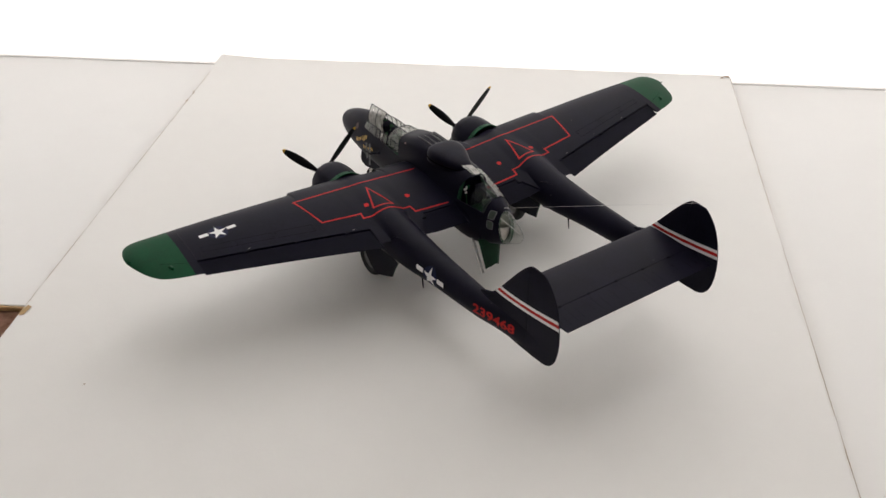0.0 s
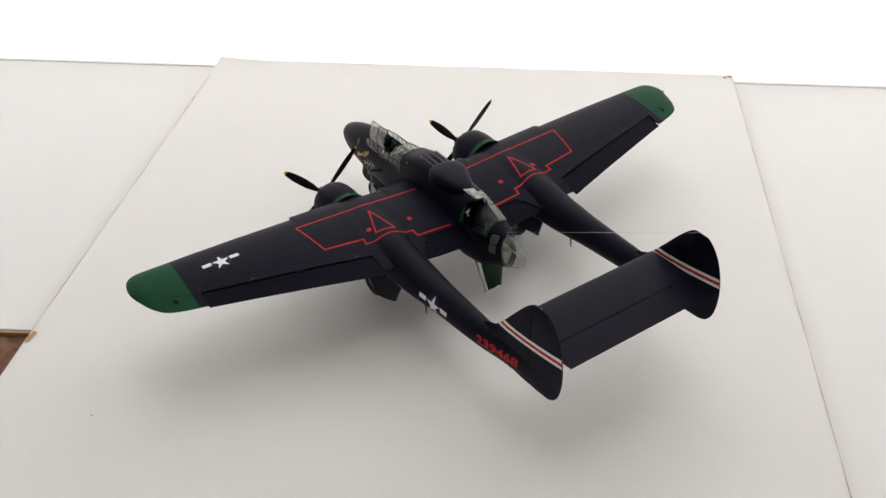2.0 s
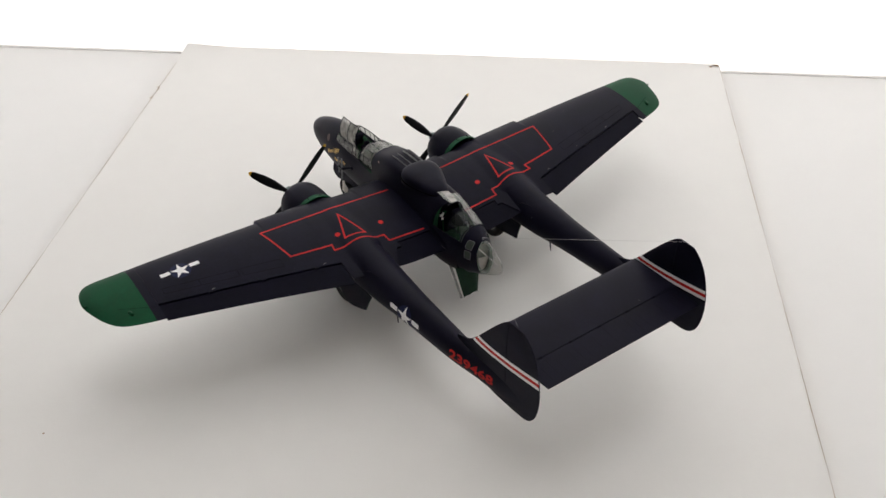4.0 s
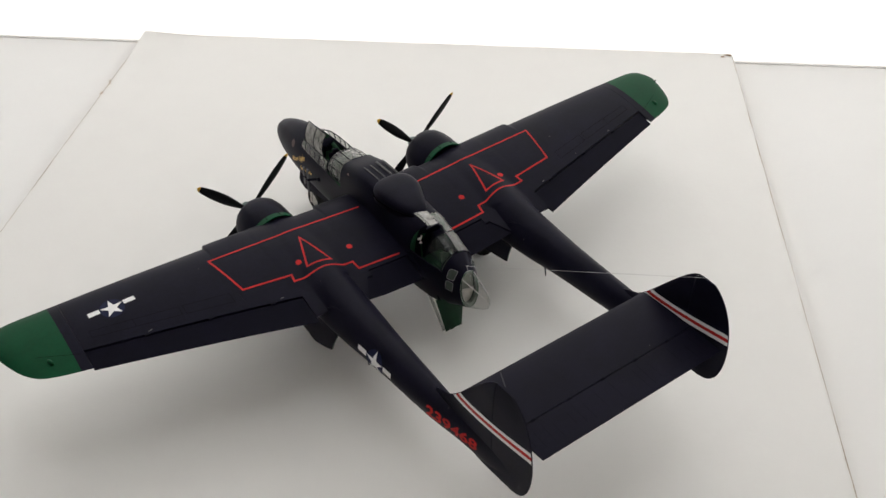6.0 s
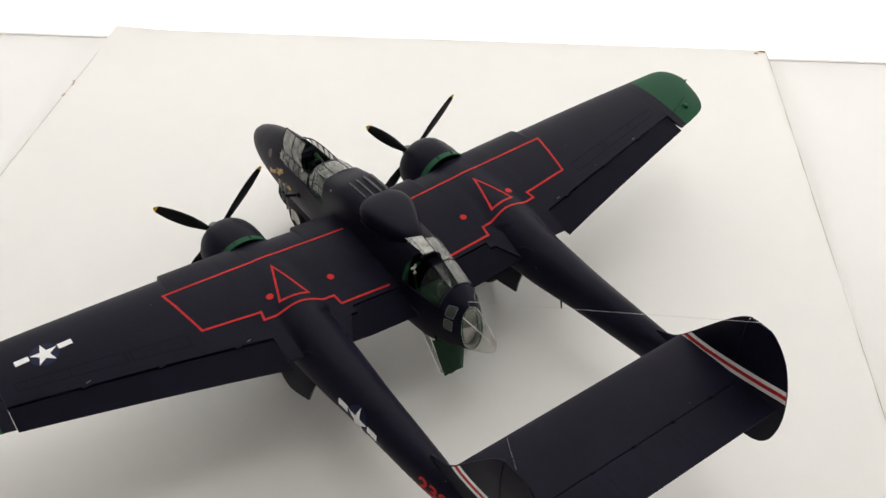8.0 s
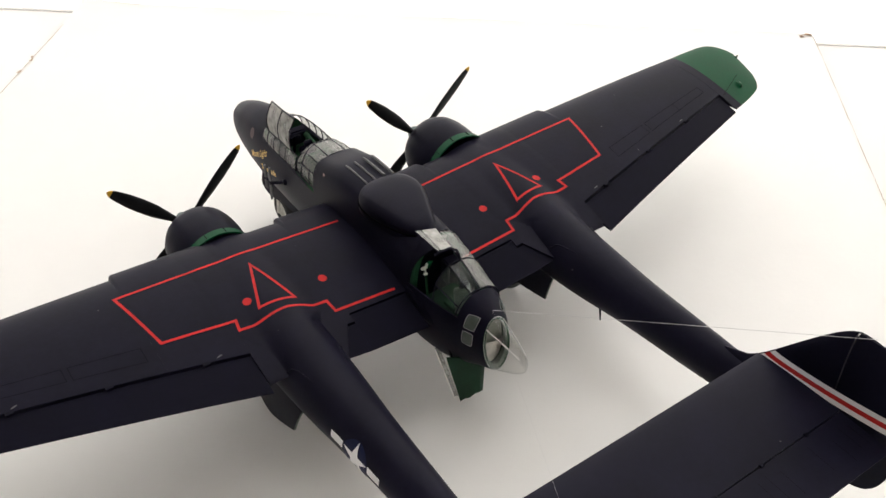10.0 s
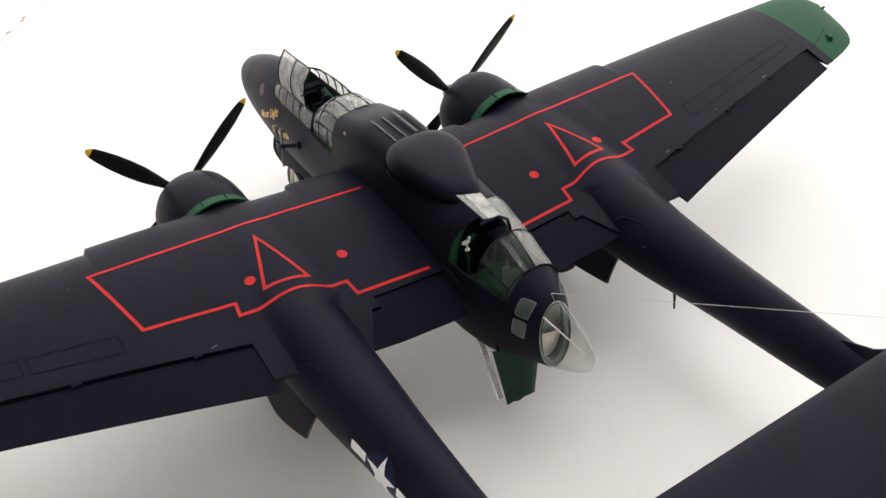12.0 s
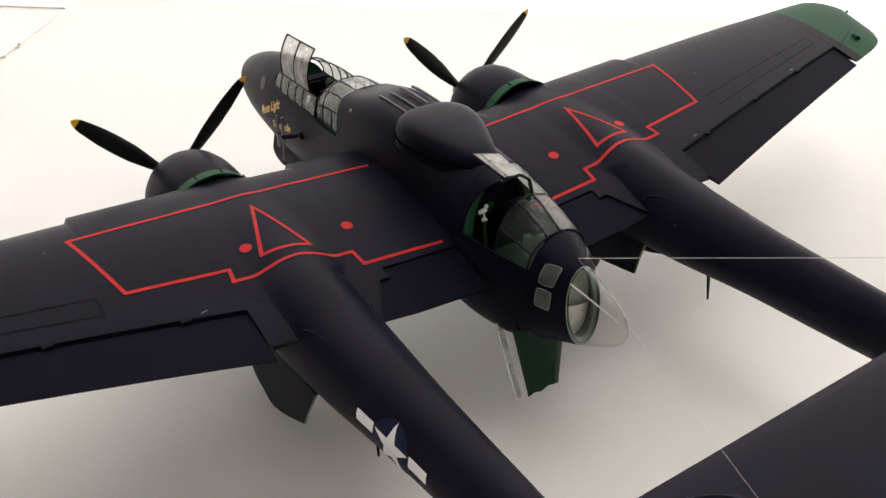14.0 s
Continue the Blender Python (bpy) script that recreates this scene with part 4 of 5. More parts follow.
def hatch():
    """The pilot's roof hatch, swung up on its left hinge."""
    ob = empty("canopy_hatch")
    ob.parent = plane
    ob["label"] = "open curved clear roof hatch"

    def at(y, v):
        base = arch_point(y, -0.62, PILOT)
        k = (0.0925 - y) / 0.0203
        return Vector((base.x - 0.0016 * math.sin(math.pi * min(1, v * 0.8)) + 0.0030 * v * v, y - 0.0016 * v, base.z + (0.0772 + 0.0014 * k - base.z) * v))

    ys, vs = [0.0925, 0.0822, 0.0722], [0.0, 1.0]
    for i in range(2):
        bm = bmesh.new()
        g = [[bm.verts.new(at(ys[i] + (ys[i + 1] - ys[i]) * a / 3, b / 8)) for b in range(9)] for a in range(4)]
        for a in range(3):
            for b in range(8):
                bm.faces.new((g[a][b], g[a + 1][b], g[a + 1][b + 1], g[a][b + 1]))
        part("pane", bm, HAZY, ob).visible_shadow = False
    for y in ys:
        part("frame_bar", tube([at(y, b / 8) for b in range(9)], 0.0003, 5), BLACK, ob)
    for v in vs:
        part("frame_bar", tube([at(y, v) for y in steps(ys[0], ys[-1], 4)], 0.0003, 5), BLACK, ob)


hatch()

# rear gunner: y, half width, rail height, top height, exponent
REAR = [(-0.0462, 0.0096, 0.0580, 0.0660, 2.1), (-0.0340, 0.0109, 0.0572, 0.0712, 2.2), (-0.0190, 0.0119, 0.0566, 0.0742, 2.6)]
# paler starboard panes have the grazing reflection put into their colour
canopy("rear_canopy", REAR, [-0.0455, -0.0335, -0.0190], [-1, -0.68, -0.22, 0.04, 1], plane, "framed clear rear gunner canopy standing open",
       skip={(1, 0), (1, 1), (1, 2)}, bar_r=0.00025, glass=DUSTY, side_glass=GLASS)


def quad_hatch():
    ob = empty("rear_hatch")
    ob.parent = plane
    ob["label"] = "raised clear rear hatch panel"
    a, b, c, d = Vector((-0.0106, -0.0220, 0.0814)), Vector((-0.0021, -0.0223, 0.0790)), Vector((-0.0030, -0.0330, 0.0782)), Vector((-0.0088, -0.0330, 0.0790))
    m0, m1 = a.lerp(b, 0.33), d.lerp(c, 0.25)
    for p, glass in (((a, m0, m1, d), GLASS), ((m0, b, c, m1), HAZY)):
        bm = bmesh.new()
        bm.faces.new([bm.verts.new(q) for q in p])
        bm.normal_update()
        bmesh.ops.solidify(bm, geom=bm.faces[:], thickness=0.0003)
        part("pane", bm, glass, ob, smooth=False).visible_shadow = False
    for p in ((a, b), (b, c), (c, d), (d, a), (m0, m1)):
        part("frame_bar", tube(p, 0.00028, 5), BLACK, ob)
    part("grab_arch", tube([Vector((-0.0100, -0.0333, 0.0782)), Vector((-0.0040, -0.0335, 0.0786)), Vector((-0.0012, -0.0340, 0.0768)), Vector((0.0004, -0.0338, 0.0722))], 0.0005, 6), BLACK, ob)


quad_hatch()


def opening_frame():
    """The green painted former round the rear opening."""
    bm = bmesh.new()
    angles = steps(-1.75, 1.2, 26)
    rows = [[fus_point(y, a, d) for a in angles] for y, d in ((-0.0192, 0.0004), (-0.0214, 0.0006), (-0.0214, 0.0026), (-0.0192, 0.0030))]
    loft(rows, closed=False, bm=bm)
    part("opening_frame", bm, FRAME_GREEN, plane, "green painted frame round the rear opening")


opening_frame()


def opening_lip():
    """Skin that reaches back over the front of the rear opening, more so near the top."""
    angles = steps(-1.45, -0.12, 14)
    outer, inner = [], []
    for w in steps(0, 1, 4):
        reach = [0.0008 + 0.0052 * max(0.0, math.cos(a)) ** 2.4 for a in angles]
        outer.append([fus_point(-0.0188 - r * w, a, 0.0001) for a, r in zip(angles, reach)])
        inner.append([fus_point(-0.0188 - r * w, a, 0.0006) for a, r in zip(angles, reach)])
    bm = loft(outer + inner[::-1], closed=False)
    part("opening_lip", bm, BLACK, plane)


opening_lip()


def tail_cone():
    rows = [(0.0, 1.0), (0.003, 0.89), (0.006, 0.77), (0.009, 0.64), (0.0113, 0.53), (0.0130, 0.43), (0.0141, 0.34), (0.0148, 0.25), (0.0152, 0.15), (0.0154, 0.02)]
    rings = []
    n = 40
    for s, k in rows:
        y = -0.0582 - s * 0.97
        zc = 0.0505 + 0.0008 * (s / 0.0145)
        rings.append([Vector((0.0058 * k * math.sin(a) - 0.0008 + 0.0006 * s / 0.0145, y + 0.16 * 0.0112 * k * math.cos(a), zc + 0.0112 * k * math.cos(a))) for a in [2 * math.pi * i / n for i in range(n)]])
    ob = part("tail_cone", loft(rings, caps=(False, True)), CLEAR, plane, "clear plastic tail cone")
    ob.visible_shadow = False
    # the bulkhead some way inside, grey-green; a pale patch paints the board showing through
    deep = 0.0026
    bulk = [raked(fus_point(-0.0562, 2 * math.pi * k / 40, 0.0012)) + Vector((0, deep, 0)) for k in range(40)]
    bm = bmesh.new()
    bm.faces.new([bm.verts.new(p) for p in bulk])
    part("tail_bulkhead", bm, BULKHEAD, plane, "grey-green bulkhead inside the tail cone", smooth=False)
    bm = bmesh.new()
    edge = [p + Vector((0, -0.0004, 0)) for p in bulk if p.z < 0.0486]
    low = sorted(edge, key=lambda p: p.x)
    for a, b in zip(low, low[1:]):
        top = lambda p: Vector((p.x, p.y, 0.0490 - 0.22 * p.x))
        bm.faces.new([bm.verts.new(q) for q in (a, b, top(b), top(a))])
    part("see_through_patch", bm, LINER, plane, "added pale patch in place of the bright board seen through the tail", smooth=False)
    ring_a = [raked(fus_point(-0.0579, 2 * math.pi * k / 40, 0.0011)) for k in range(40)]
    ring_b = [raked(fus_point(-0.0572, 2 * math.pi * k / 40, 0.0021)) for k in range(40)]
    ring_c = [raked(fus_point(-0.0548, 2 * math.pi * k / 40, 0.0021)) for k in range(40)]
    part("cone_frame", loft([ring_a, ring_b, ring_c], caps=(False, False)), DULL_GREEN, plane, "grey-green frame round the opening")
    # pale tubes paint the bright glints along the cone's seams
    for k, r in ((35, 0.00022), (4, 0.00017)):
        part("cone_seam_glint", tube([rings[i][k] for i in range(len(rows) - 3)], r, 5), WIRE, ob)
    part("cone_rim", tube(rings[0] + rings[0][:1], 0.00006, 5), WIRE, ob)


tail_cone()
for s_ in (-1, 1):
    tr_ = BACK
    for z0, z1 in ((0.0562, 0.0614), (0.0494, 0.0550)):
        bm = bmesh.new()
        g = []
        for u in steps(-1, 1, 6):
            row = []
            for v in steps(-1, 1, 6):
                # a square with rounded corners
                y = -0.05155 + 0.00215 * u * math.sqrt(1 - 0.17 * v * v)
                z = (z0 + z1) / 2 + (z1 - z0) / 2 * v * math.sqrt(1 - 0.17 * u * u)
                h = tr_.ray_cast(Vector((0.1 * s_, y, z)), Vector((-s_, 0, 0)))
                row.append(bm.verts.new(((h[0].x if h[0] else 0.009 * s_) + 0.00025 * s_, y, z)))
            g.append(row)
        for a in range(6):
            for b in range(6):
                bm.faces.new((g[a][b], g[a + 1][b], g[a + 1][b + 1], g[a][b + 1]))
        edge = [g[k][0] for k in range(7)] + [g[6][k] for k in range(1, 7)] + [g[k][6] for k in range(5, -1, -1)] + [g[0][k] for k in range(5, 0, -1)]
        rim = [v.co.copy() for v in edge]
        pane = part("side_window", bm, WINDOW_GREY, plane, "small grey side window")
        # thin grey tube paints the bright highlight on the window's rim
        part("window_rim_highlight", tube(rim + rim[:1], 0.00013, 5), GREY, pane)


# ---- inside the cockpits ----


def seat(name, y, z, parent, s=1.0, back=ZINC):
    ob = empty(name)
    ob.parent = parent
    bm = box(bmesh.new(), (0, y, z), (0.0075 * s, 0.0080 * s, 0.0016), bevel=0.0003)
    part("seat_pan", bm, ZINC, ob, smooth=False)
    bm = box(bmesh.new(), (0, y - 0.0040 * s, z + 0.0055), (0.0075 * s, 0.0014, 0.0110), pose(0, 0, 0, -8), bevel=0.0004)
    part("seat_back", bm, back, ob, smooth=False)
    bm = box(bmesh.new(), (0, y - 0.0046 * s, z + 0.0125), (0.0038, 0.0016, 0.0030), bevel=0.0005)
    part("headrest", bm, BLACK, ob, smooth=False)
    return ob


pilot_seat = seat("pilot_seat", 0.0790, 0.0500, plane, 1.0, BLACK_FLAP)
for dx in (-0.0016, 0.0016):
    bm = box(bmesh.new(), (dx, 0.0760, 0.0562), (0.0009, 0.0004, 0.0085), pose(0, 0, 0, -8), bevel=0.0001)
    part("harness_strap", bm, PALE, pilot_seat, "faded pink shoulder strap", smooth=False)
bm = box(bmesh.new(), (-0.0062, 0.0840, 0.0525), (0.0030, 0.0090, 0.0040), bevel=0.0005)
part("side_console", bm, BLACK_FLAP, plane, smooth=False)
bm = box(bmesh.new(), (0.0062, 0.0830, 0.0525), (0.0030, 0.0110, 0.0040), bevel=0.0005)
part("side_console", bm, ZINC, plane, smooth=False)
part("throttle_lever", tube([(-0.0056, 0.0825, 0.0540), (-0.0052, 0.0815, 0.0572)], 0.0005, 8), BRIGHT, plane, "small white lever")
yoke = tube([(-0.0030, 0.0875, 0.0560), (-0.0026, 0.0872, 0.0585), (0.0, 0.0870, 0.0590), (0.0026, 0.0872, 0.0585), (0.0030, 0.0875, 0.0560)], 0.0005, 8)
tube([(0.0, 0.0870, 0.0590), (0.0, 0.0885, 0.0500)], 0.0006, 8, yoke)
part("control_yoke", yoke, BLACK_FLAP, plane)
part("roll_tube", tube([(0.0058, 0.0730, 0.0545), (0.0050, 0.0860, 0.0590)], 0.0013, 10), ZINC, plane, "green painted frame tube")
seat("gunner_seat", 0.0570, 0.0520, plane)
seat("rear_seat", -0.0330, 0.0500, plane, 0.9, DULL_GREEN)
bm = box(bmesh.new(), (0, 0.0935, 0.0545), (0.0170, 0.0040, 0.0085), pose(0, 0, 0, 14), bevel=0.0008)
part("instrument_panel", bm, BLACK, plane, smooth=False)
bm = box(bmesh.new(), (0.0, 0.0690, 0.0545), (0.0150, 0.0020, 0.0120), bevel=0.0004)
part("bulkhead", bm, ZINC, plane, smooth=False)
bm = box(bmesh.new(), (0.0, 0.0740, 0.0460), (0.0180, 0.0490, 0.0012), bevel=0.0002)
part("cockpit_floor", bm, ZINC, plane, smooth=False)
bm = box(bmesh.new(), (0.0, -0.0320, 0.0460), (0.0180, 0.0250, 0.0012), bevel=0.0002)
part("rear_floor", bm, ZINC, plane, smooth=False)
bm = bmesh.new()
box(bm, (-0.0068, -0.0222, 0.0630), (0.0027, 0.0011, 0.0012), pose(0, 0, 0, 20, -8), bevel=0.0003)
lathe([(0.0, 0.0003), (0.0003, 0.0006), (0.0009, 0.0005), (0.0011, 0.0002)], (-0.0060, -0.0224, 0.0638), (0.4, 0.1, 1), 12, bm, (True, True))
tube([(-0.0066, -0.0223, 0.0628), (-0.0064, -0.0227, 0.0606), (-0.0066, -0.0230, 0.0598)], 0.0003, 8, bm)
box(bm, (-0.0066, -0.0228, 0.0605), (0.0017, 0.0010, 0.0011), pose(0, 0, 0, 20, 15), bevel=0.0003)
part("gun_sight", bm, BRIGHT, plane, "small bright white sighting head")
bm = box(bmesh.new(), (-0.0046, -0.0220, 0.0636), (0.0024, 0.0009, 0.0036), pose(0, 0, 0, 10, 25), bevel=0.0004)
part("sight_bracket", bm, GREEN, plane, "small green bracket")
bm = box(bmesh.new(), (0.0035, -0.0245, 0.0590), (0.0060, 0.0050, 0.0100), bevel=0.0006)
part("ammunition_box", bm, BLACK_FLAP, plane)
part("sight_post", tube([(-0.0062, -0.024, 0.046), (-0.0066, -0.0229, 0.0603)], 0.0005, 6), ZINC, plane)

# ---- undercarriage ----


def wheel(name, c, r, w, parent, rim=None, label="dull grey wheel rim"):
    ob = empty(name)
    ob.parent = parent
    c = Vector(c)
    x = Vector((1, 0, 0))
    prof = [(-w * 0.30, r * 0.55), (-w * 0.46, r * 0.66), (-w * 0.5, r * 0.80), (-w * 0.40, r * 0.93), (-w * 0.18, r * 0.99), (0, r), (w * 0.18, r * 0.99), (w * 0.40, r * 0.93), (w * 0.5, r * 0.80), (w * 0.46, r * 0.66), (w * 0.30, r * 0.55)]
    part("tyre", lathe(prof, c, x, 32), RUBBER, ob, "black rubber tyre")
    part("rim", lathe([(-w * 0.34, 0.0004), (-w * 0.40, r * 0.16), (-w * 0.26, r * 0.3), (-w * 0.22, r * 0.5), (-w * 0.34, r * 0.57), (w * 0.34, r * 0.57), (w * 0.22, r * 0.5), (w * 0.26, r * 0.3), (w * 0.40, r * 0.16), (w * 0.34, 0.0004)], c, x, 24), rim or RIM, ob, label)
    return ob


def curved_door(name, pts, thick, parent, mats, label):
    """A bent sheet through a grid of points."""
    bm = bmesh.new()
    g = [[bm.verts.new(p) for p in row] for row in pts]
    for a, b in zip(g, g[1:]):
        for i in range(len(a) - 1):
            bm.faces.new((a[i], a[i + 1], b[i + 1], b[i]))
    bm.normal_update()
    bmesh.ops.solidify(bm, geom=bm.faces[:], thickness=thick)
    bm.normal_update()
    for f in bm.faces:
        f.material_index = 1 if abs(f.normal.y) > 0.75 else 0
    return part(name, bm, mats, parent, label)


def main_gear(side):
    x = NX * side
    ob = empty("main_landing_gear")
    ob.parent = plane
    wheel("wheel", (x + 0.0010 * side, 0.0098, 0.0125), 0.0125, 0.0072, ob)
    part("strut", tube([(x - 0.0052 * side, 0.0098, 0.0380), (x - 0.0052 * side, 0.0098, 0.0200), (x - 0.0052 * side, 0.0098, 0.0125)], 0.0015, 10), GREY, ob, "grey oleo strut")
    part("axle", tube([(x - 0.0052 * side, 0.0098, 0.0125), (x + 0.0025 * side, 0.0098, 0.0125)], 0.0010, 8), METAL, ob)
    part("drag_brace", tube([(x - 0.0044 * side, -0.0100, 0.0370), (x - 0.0050 * side, 0.0093, 0.0210)], 0.0009, 8), GREY, ob)
    for s in (-1, 1):
        # the inner doors reach further forward and end squarely, the outer ones are cut to a curve
        inner = s == -side
        front, rear, sweep = (0.0180, 0.0325, 0.0012) if inner else (0.0000, 0.0362, 0.0042)
        rows = []
        for k in range(13):
            t = k / 12
            y = front - (front + rear) * t
            low = 0.0215 + 0.0055 * t - 0.0015 * math.sin(math.pi * t) if inner else 0.0172 + (0.0085 * (1 - t / 0.4) ** 2 if t < 0.4 else 0.0083 * ((t - 0.4) / 0.6) ** 1.25)
            rows.append([Vector((x + s * (0.0098 + 0.0030 * v - 0.0012 * v * v), y + sweep * v * t, 0.0375 + (low - 0.0375) * v)) for v in steps(0, 1, 5)])
        curved_door("gear_door", rows, 0.0008, ob, [BLACK, DULL_GREEN], "black open gear door with a bare grey-green edge")


for s_ in (-1, 1):
    main_gear(s_)


def nose_gear():
    ob = empty("nose_landing_gear")
    ob.parent = plane
    wheel("wheel", (0, 0.1045, 0.0082), 0.0082, 0.0052, ob, LINER, "pale grey wheel rim")
    part("strut", tube([(0, 0.1000, 0.0320), (0, 0.1030, 0.0185)], 0.0016, 10), GREY, ob, "grey nose leg")
    for s in (-1, 1):
        part("fork", tube([(0, 0.1030, 0.0190), (0.0036 * s, 0.1035, 0.0165), (0.0036 * s, 0.1045, 0.0082)], 0.0009, 8), LINER, ob, "pale grey fork arm")
    for s in (-1, 1):
        rows = []
        for k, y in enumerate([0.1088, 0.1080, 0.1060, 0.1020] + steps(0.0970, 0.0640, 6)):
            low = (0.0265, 0.0245, 0.0232, 0.0222)[k] if k < 4 else min(0.0262, 0.0218 + 0.0014 * (k - 3))
            rows.append([Vector((s * (0.0070 + 0.0014 * v), y, 0.0340 - 0.0035 * (k > 4) + (low - 0.0340 + 0.0035 * (k > 4)) * v)) for v in steps(0, 1, 4)])
        curved_door("gear_door", rows, 0.0005, ob, [BLACK, ZINC], "black open nose gear door")


nose_gear()


POST_TOP, POST_FOOT = (-0.0093, -0.0344, 0.0339), (0.0010, -0.0334, 0.0003)


def belly_hatch():
    """The crew door that hangs open under the tail of the crew pod, in three flat facets."""
    top = [(-0.0122, -0.0440, 0.0385), (-0.0074, -0.0470, 0.0385), (-0.0004, -0.0478, 0.0385), (0.0044, -0.0455, 0.0385)]
    low = [(-0.0072, -0.0468, 0.0148), (-0.0048, -0.0492, 0.0176), (-0.0012, -0.0500, 0.0190), (0.0008, -0.0490, 0.0172)]
    cols = [[Vector(a).lerp(Vector(b), k) for k in steps(0, 1, 5)] for a, b in zip(top, low)]
    bm = bmesh.new()
    for ca, cb in zip(cols, cols[1:]):
        g = [[ca[k].lerp(cb[k], w) for w in (0, 0.5, 1)] for k in range(6)]
        mid = (ca[5] + cb[5]) / 2
        g[5][1] = mid + Vector((0, 0, 0.0007))
        vs = [[bm.verts.new(p) for p in row] for row in g]
        for a, b in zip(vs, vs[1:]):
            for i in range(2):
                bm.faces.new((a[i], a[i + 1], b[i + 1], b[i]))
    bmesh.ops.remove_doubles(bm, verts=bm.verts[:], dist=1e-6)
    bm.normal_update()
    bmesh.ops.solidify(bm, geom=bm.faces[:], thickness=0.0006)
    ob = part("crew_door", bm, [DOOR_GREEN], plane, "dark green crew door hanging open")
    for k in (1, 2):
        part("door_rib", tube([p + Vector((0, -0.0003, 0)) for p in cols[k]], 0.00022, 6), LINE, ob)
    part("door_arm", tube([(-0.0095, -0.0425, 0.0400), (-0.0090, -0.0432, 0.0345)], 0.0006, 6), BLACK, ob)


belly_hatch()
acrylic = bmesh.new()
a_, b_ = Vector(POST_TOP), Vector(POST_FOOT)
loft([[p + Vector((dx, dy, 0)) for dx, dy in ((-0.0013, -0.0003), (0.0008, -0.0003), (0.0008, 0.0003), (-0.0013, 0.0003))] for p in (a_, b_)], bm=acrylic)
# hazy plastic puts the clear prop's whitish shine into its colour
strip = part("support_post", acrylic, GLASS, plane, "clear acrylic prop under the tail", smooth=False)
strip.visible_shadow = False
# white tube paints the glint of the prop's edge
for dx in (-0.0013,):
    part("post_edge_glint", tube([a_ + Vector((dx, -0.0004, 0)), b_ + Vector((dx, -0.0004, 0))], 0.00026, 5), BRIGHT, strip, "white painted glint on the polished edge")

# ---- small fittings ----
for s_ in (-1, 1):
    # the raised end of the wing fillet on both flanks of the boom
    flank = tree_of([BOOMS[s_]])
    for e_ in (-1, 1):
        pts = [drop(NX * s_ + e_ * d, y, flank, lift) for d, y, lift in ((0.0106, -0.0300, 0.0), (0.0092, -0.0316, 0.0001), (0.0083, -0.0338, 0.0001), (0.0077, -0.0370, 0.00005), (0.0069, -0.0415, -0.0001))]
        part("fillet_lip", tube(pts, 0.00042, 8, r_end=0.00012), BLACK, BOOMS[s_])
for s_ in (-1, 1):
    part("antenna_wire", tube([(0, -0.0537, 0.0626), (0.0578 * s_, -0.1560, 0.0982)], 0.00005 + 0.000025 * s_, 5), WIRE, plane, "thin pale antenna wire")
    part("boom_antenna", tube([(0.0585 * s_, -0.0490, 0.0380), (0.0588 * s_, -0.0510, 0.0240)], 0.0008, 8, r_end=0.0003), BLACK, plane, "short black blade antenna")
    bm = bmesh.new()
    lathe([(-0.0022, 0.0003), (-0.0015, 0.0010), (0.0010, 0.0011), (0.0024, 0.0003)], drop(0.1935 * s_, 0.0045, lift=0.0003), (0.3 * s_, 1, 0), 8, bm, (True, True))
    part("formation_light", bm, GREEN, WINGS[s_], "small raised green lamp fairing")
    bm = bmesh.new()
    lathe([(-0.001, 0.0003), (0.0, 0.0006), (0.0014, 0.0004)], (0.2118 * s_, 0.0225, 0.0622), (s_, 0.3, 0), 8, bm, (True, True))
    part("wing_tip_lamp", bm, GREEN, WINGS[s_], "small wing tip lamp")


def h_antenna(side):
    ob = empty("radar_antenna")
    ob.parent = plane
    part("arm", tube([(-0.0118 * -side, 0.0745, 0.0468), (0.0172 * side, 0.0800, 0.0452)], 0.0008, 8), BLACK, ob)
    part("arm_socket", lathe([(-0.0012, 0.0004), (-0.0008, 0.0012), (0.0, 0.0015), (0.0010, 0.0012), (0.0013, 0.0004)], (0.0122 * side, 0.0750, 0.0465), (side, 0.2, 0), 12, caps=(True, True)), BLACK, ob)
    part("bar", tube([(0.0168 * side, 0.0785, 0.0452), (0.0168 * side, 0.0850, 0.0450)], 0.0005, 6), BLACK, ob)
    part("rod", tube([(0.0165 * side, 0.0850, 0.0515), (0.0165 * side, 0.0850, 0.0395)], 0.0006, 8), GREY, ob)
    part("rod", tube([(0.0165 * side, 0.0805, 0.0525), (0.0165 * side, 0.0815, 0.0355)], 0.0006, 8), GREY, ob)


for s_ in (-1, 1):
    h_antenna(s_)

# lettering and worn picture on the port side of the nose
NOSE = tree_of([FUSELAGE])


def onto_nose(y, z, lift=0.00015):
    h = NOSE.ray_cast(Vector((-0.1, y, z)), Vector((1, 0, 0)))
    return Vector(((h[0].x if h[0] else -0.012) - lift, y, z))


lettering("nose_lettering", "Moon Light", 0.0050, lambda a, b: onto_nose(0.1088 - a, 0.0412 + b + a * 0.54), GOLD, FUSELAGE, "gold nose lettering", length=0.0168, slant=0.2, bold=0.00012)
lettering("nose_lettering", "Serenade", 0.0042, lambda a, b: onto_nose(0.0990 - a, 0.0402 + b + a * 0.26), GOLD, FUSELAGE, "gold nose lettering", length=0.0150, slant=0.2, bold=0.0001)
bm = bmesh.new()
oval = [(0.1080 + 0.0020 * math.cos(a), 0.0536 + 0.0024 * math.sin(a)) for a in [2 * math.pi * k / 14 for k in range(14)]]
part("nose_decal", sheet(oval, onto_nose), PINK, FUSELAGE, "faded pink oval decal", smooth=False)

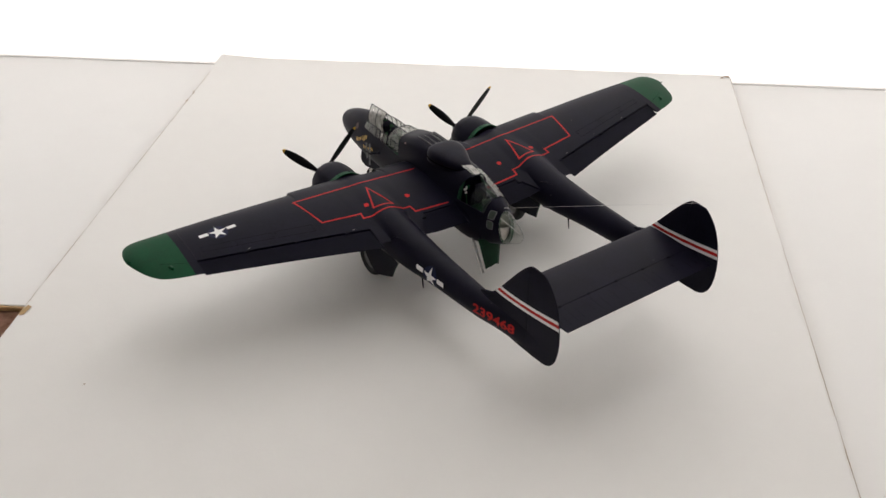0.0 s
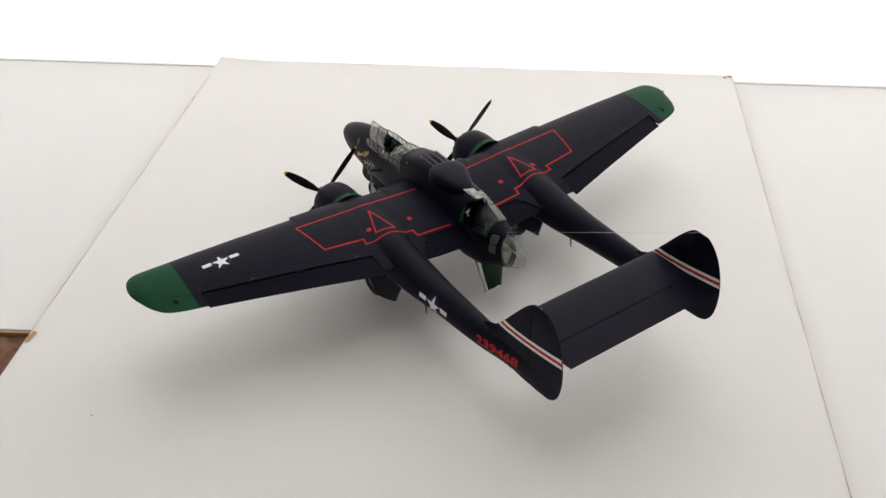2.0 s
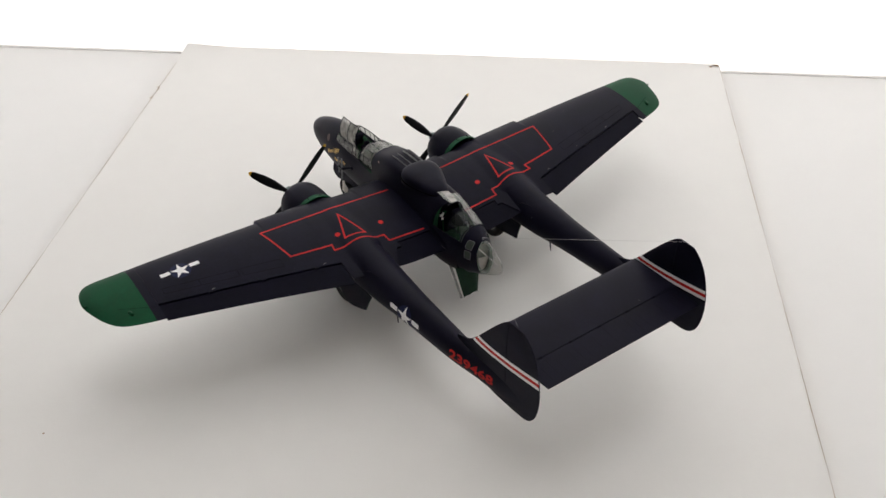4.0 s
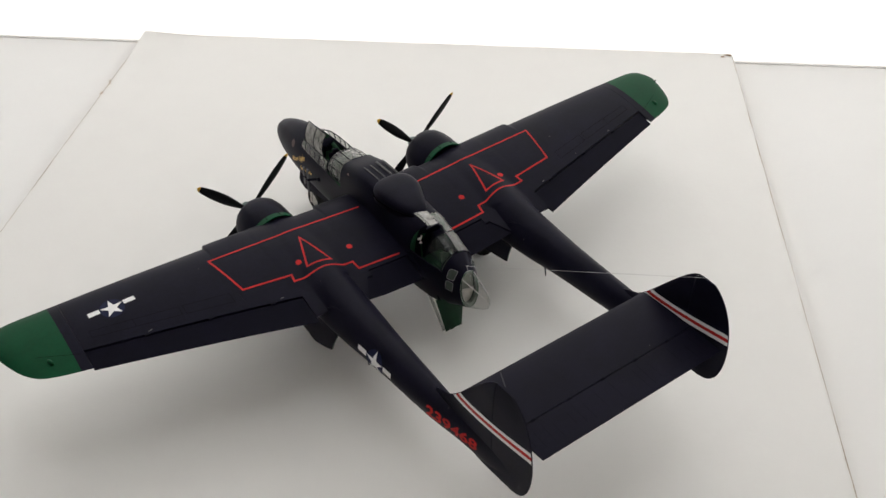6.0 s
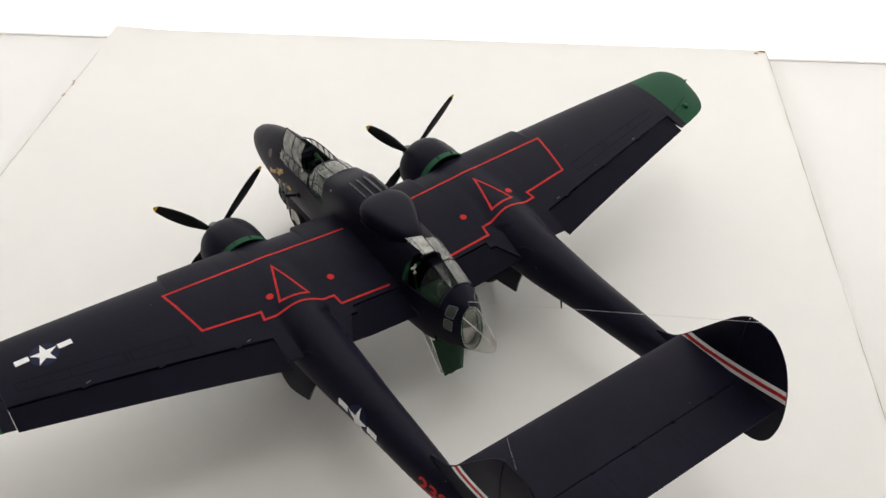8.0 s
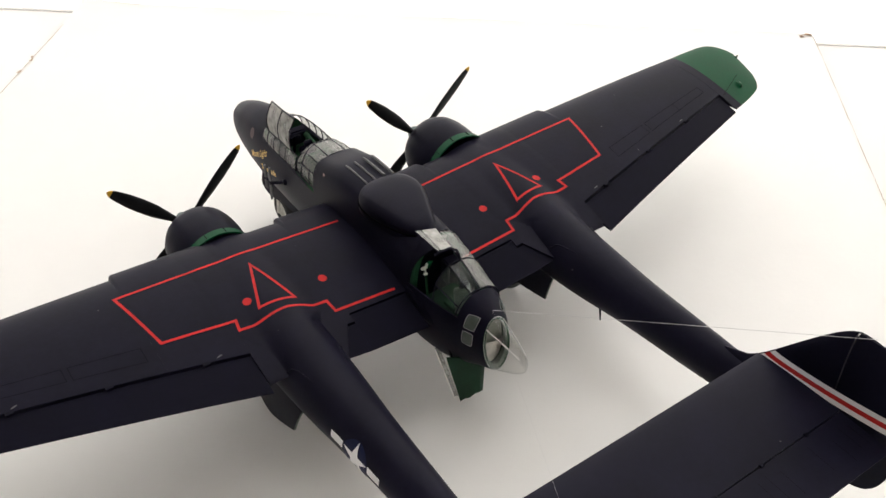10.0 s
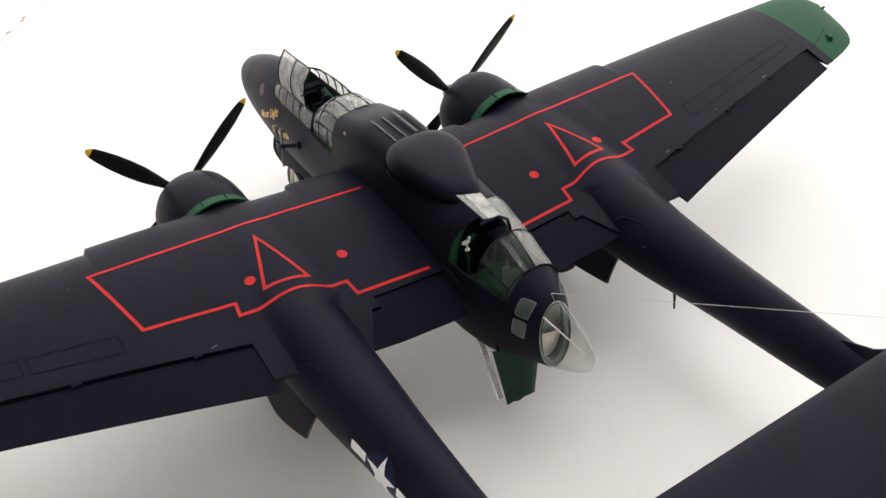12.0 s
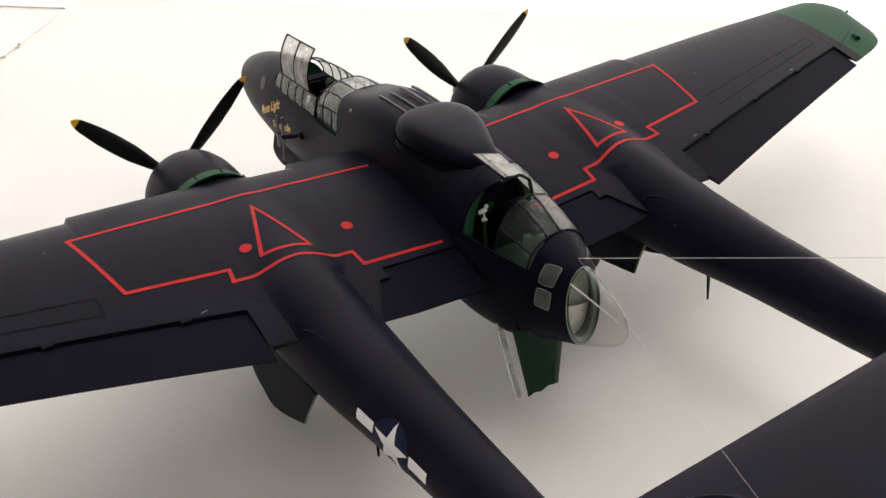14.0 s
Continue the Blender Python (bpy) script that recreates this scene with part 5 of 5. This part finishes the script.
mark = [(0.0408, 0.0686), (0.0422, 0.0686), (0.0422, 0.0696), (0.0408, 0.0696)]
part("deck_mark", sheet(mark, onto_nose), PALE, FUSELAGE, "tiny pink decal", smooth=False)

# engraved lines on the outer wings
for s_ in (-1, 1):
    def on(x):
        return hinge(x) + 0.0058
    def on2(x):
        return hinge(x) + 0.0118 - (x - 0.11) * 0.03
    bm = bmesh.new()
    for x0, x1 in ((0.1060, 0.1290), (0.1310, 0.1525), (0.1525, 0.1725)):
        ribbon([(x0 * s_, on(x0)), (x1 * s_, on(x1)), (x1 * s_, on2(x1)), (x0 * s_, on2(x0))], 0.00020, True, bm, step=0.004)
    ribbon([(0.1800 * s_, 0.0020), (0.1985 * s_, 0.0105)], 0.00018, False, bm, step=0.003)
    part("panel_line", bm, LINE, WINGS[s_], "dark engraved panel lines", smooth=False)
    for x in (0.0900, 0.1205, 0.1500):
        p = drop(x * s_, hinge(x) + 0.0006, lift=-0.0006)
        bm = box(bmesh.new(), p + Vector((0, -0.0010, 0.0002)), (0.0026, 0.0016, 0.0008), bevel=0.0002)
        part("flap_hinge", bm, BLACK_FLAP, WINGS[s_], smooth=False)
    bm = bmesh.new()
    for x in (0.0850, 0.1480):
        p = [(x * s_ + 0.0011, hinge(x) + 0.0014), (x * s_ - 0.0010, hinge(x) + 0.0010), (x * s_ - 0.0009, hinge(x) + 0.0014), (x * s_ + 0.0008, hinge(x) + 0.0018)]
        sheet(p, drop, bm)
    part("paint_chip", bm, TUBE, WINGS[s_], "small worn paint chips", smooth=False)

# marks on the board
# brown edge wear; the right strip also paints the shadow line beyond it
for side_k, w in ((1, 0.00045), (0, -0.0005)):
    bm = bmesh.new()
    prev = None
    for k in range(141):
        v = 0.006 + 0.704 * k / 140
        wob = w * max(0.12, 0.55 + 1.1 * noise.noise((v * 38, 3.1 + side_k, 0.2)) + 0.5 * noise.noise((v * 150, 1.3, 0.6)))
        pair = [bm.verts.new(ROOM @ Vector((u, v, 0.0004))) for u in (board_u(side_k, v) - wob, board_u(side_k, v) + 0.1 * w)]
        if prev:
            bm.faces.new((prev[0], prev[1], pair[1], pair[0]))
        prev = pair
    board_mark("worn_shaded_edge", bm, "thin brown worn edge of the board with painted edge shadow", EDGE)
# grey strip paints the shadow line where the board meets the wall
bm = bmesh.new()
prev = None
for k in range(81):
    q = 0.003 + 0.994 * k / 80
    u = board_u(q, 0.003)
    z = 0.0030 * max(0, 1 - (q * 0.488 + 0.003) / 0.05) ** 1.5 + 0.0004
    w = 0.0007 * (0.7 + 0.5 * noise.noise((q * 30, 0.4, 2.2)))
    pair = [bm.verts.new(ROOM @ Vector((u, v, z))) for v in (0.0032, 0.0032 + w)]
    if prev:
        bm.faces.new((prev[0], prev[1], pair[1], pair[0]))
    prev = pair
board_mark("worn_shaded_edge", bm, "thin grey painted shadow line along the board's back edge", BACK_EDGE)


def on_board(u, v, pts, z=0.0006):
    """A small flat mark given round a point of the board."""
    bm = bmesh.new()
    bm.faces.new([bm.verts.new(ROOM @ Vector((u + a, v + b, z))) for a, b in pts])
    return bm


board_mark("corner_wear", on_board(0.2385, 0.0055, [(0.0, 0.0), (0.0030, -0.0016), (0.0062, -0.0012), (0.0060, 0.0018), (0.0025, 0.0006)]), "brown worn corner")
board_mark("corner_wear", on_board(0.2360, 0.0075, [(0.0, 0.0), (0.0026, -0.0008), (0.0030, 0.0016), (0.0006, 0.0022)]), "brown worn corner")
board_mark("torn_edge", on_board(-0.2423, 0.0800, [(0.0, 0.0), (0.0008, 0.0030), (0.0016, 0.0062), (-0.0004, 0.0070), (0.0002, 0.0040), (-0.0016, 0.0006)]), "tiny brown torn nick", EDGE)
board_mark("torn_edge", on_board(-0.2433, 0.0975, [(0.0, 0.0), (0.0016, 0.0014), (0.0006, 0.0044), (-0.0012, 0.0036)]), "tiny brown torn nick", EDGE)
board_mark("torn_edge", patch([(-0.2660, 0.1000), (-0.2600, 0.1040), (-0.2585, 0.1010), (-0.2650, 0.0955), (-0.2680, 0.0965)], 0.0005), "tan torn board edge", CHIPBOARD)
board_mark("speck", on_board(-0.19, 0.467, [(0.0007 * math.cos(a), 0.0005 * math.sin(a)) for a in steps(0, 5.4, 6)]), "tiny dark speck")
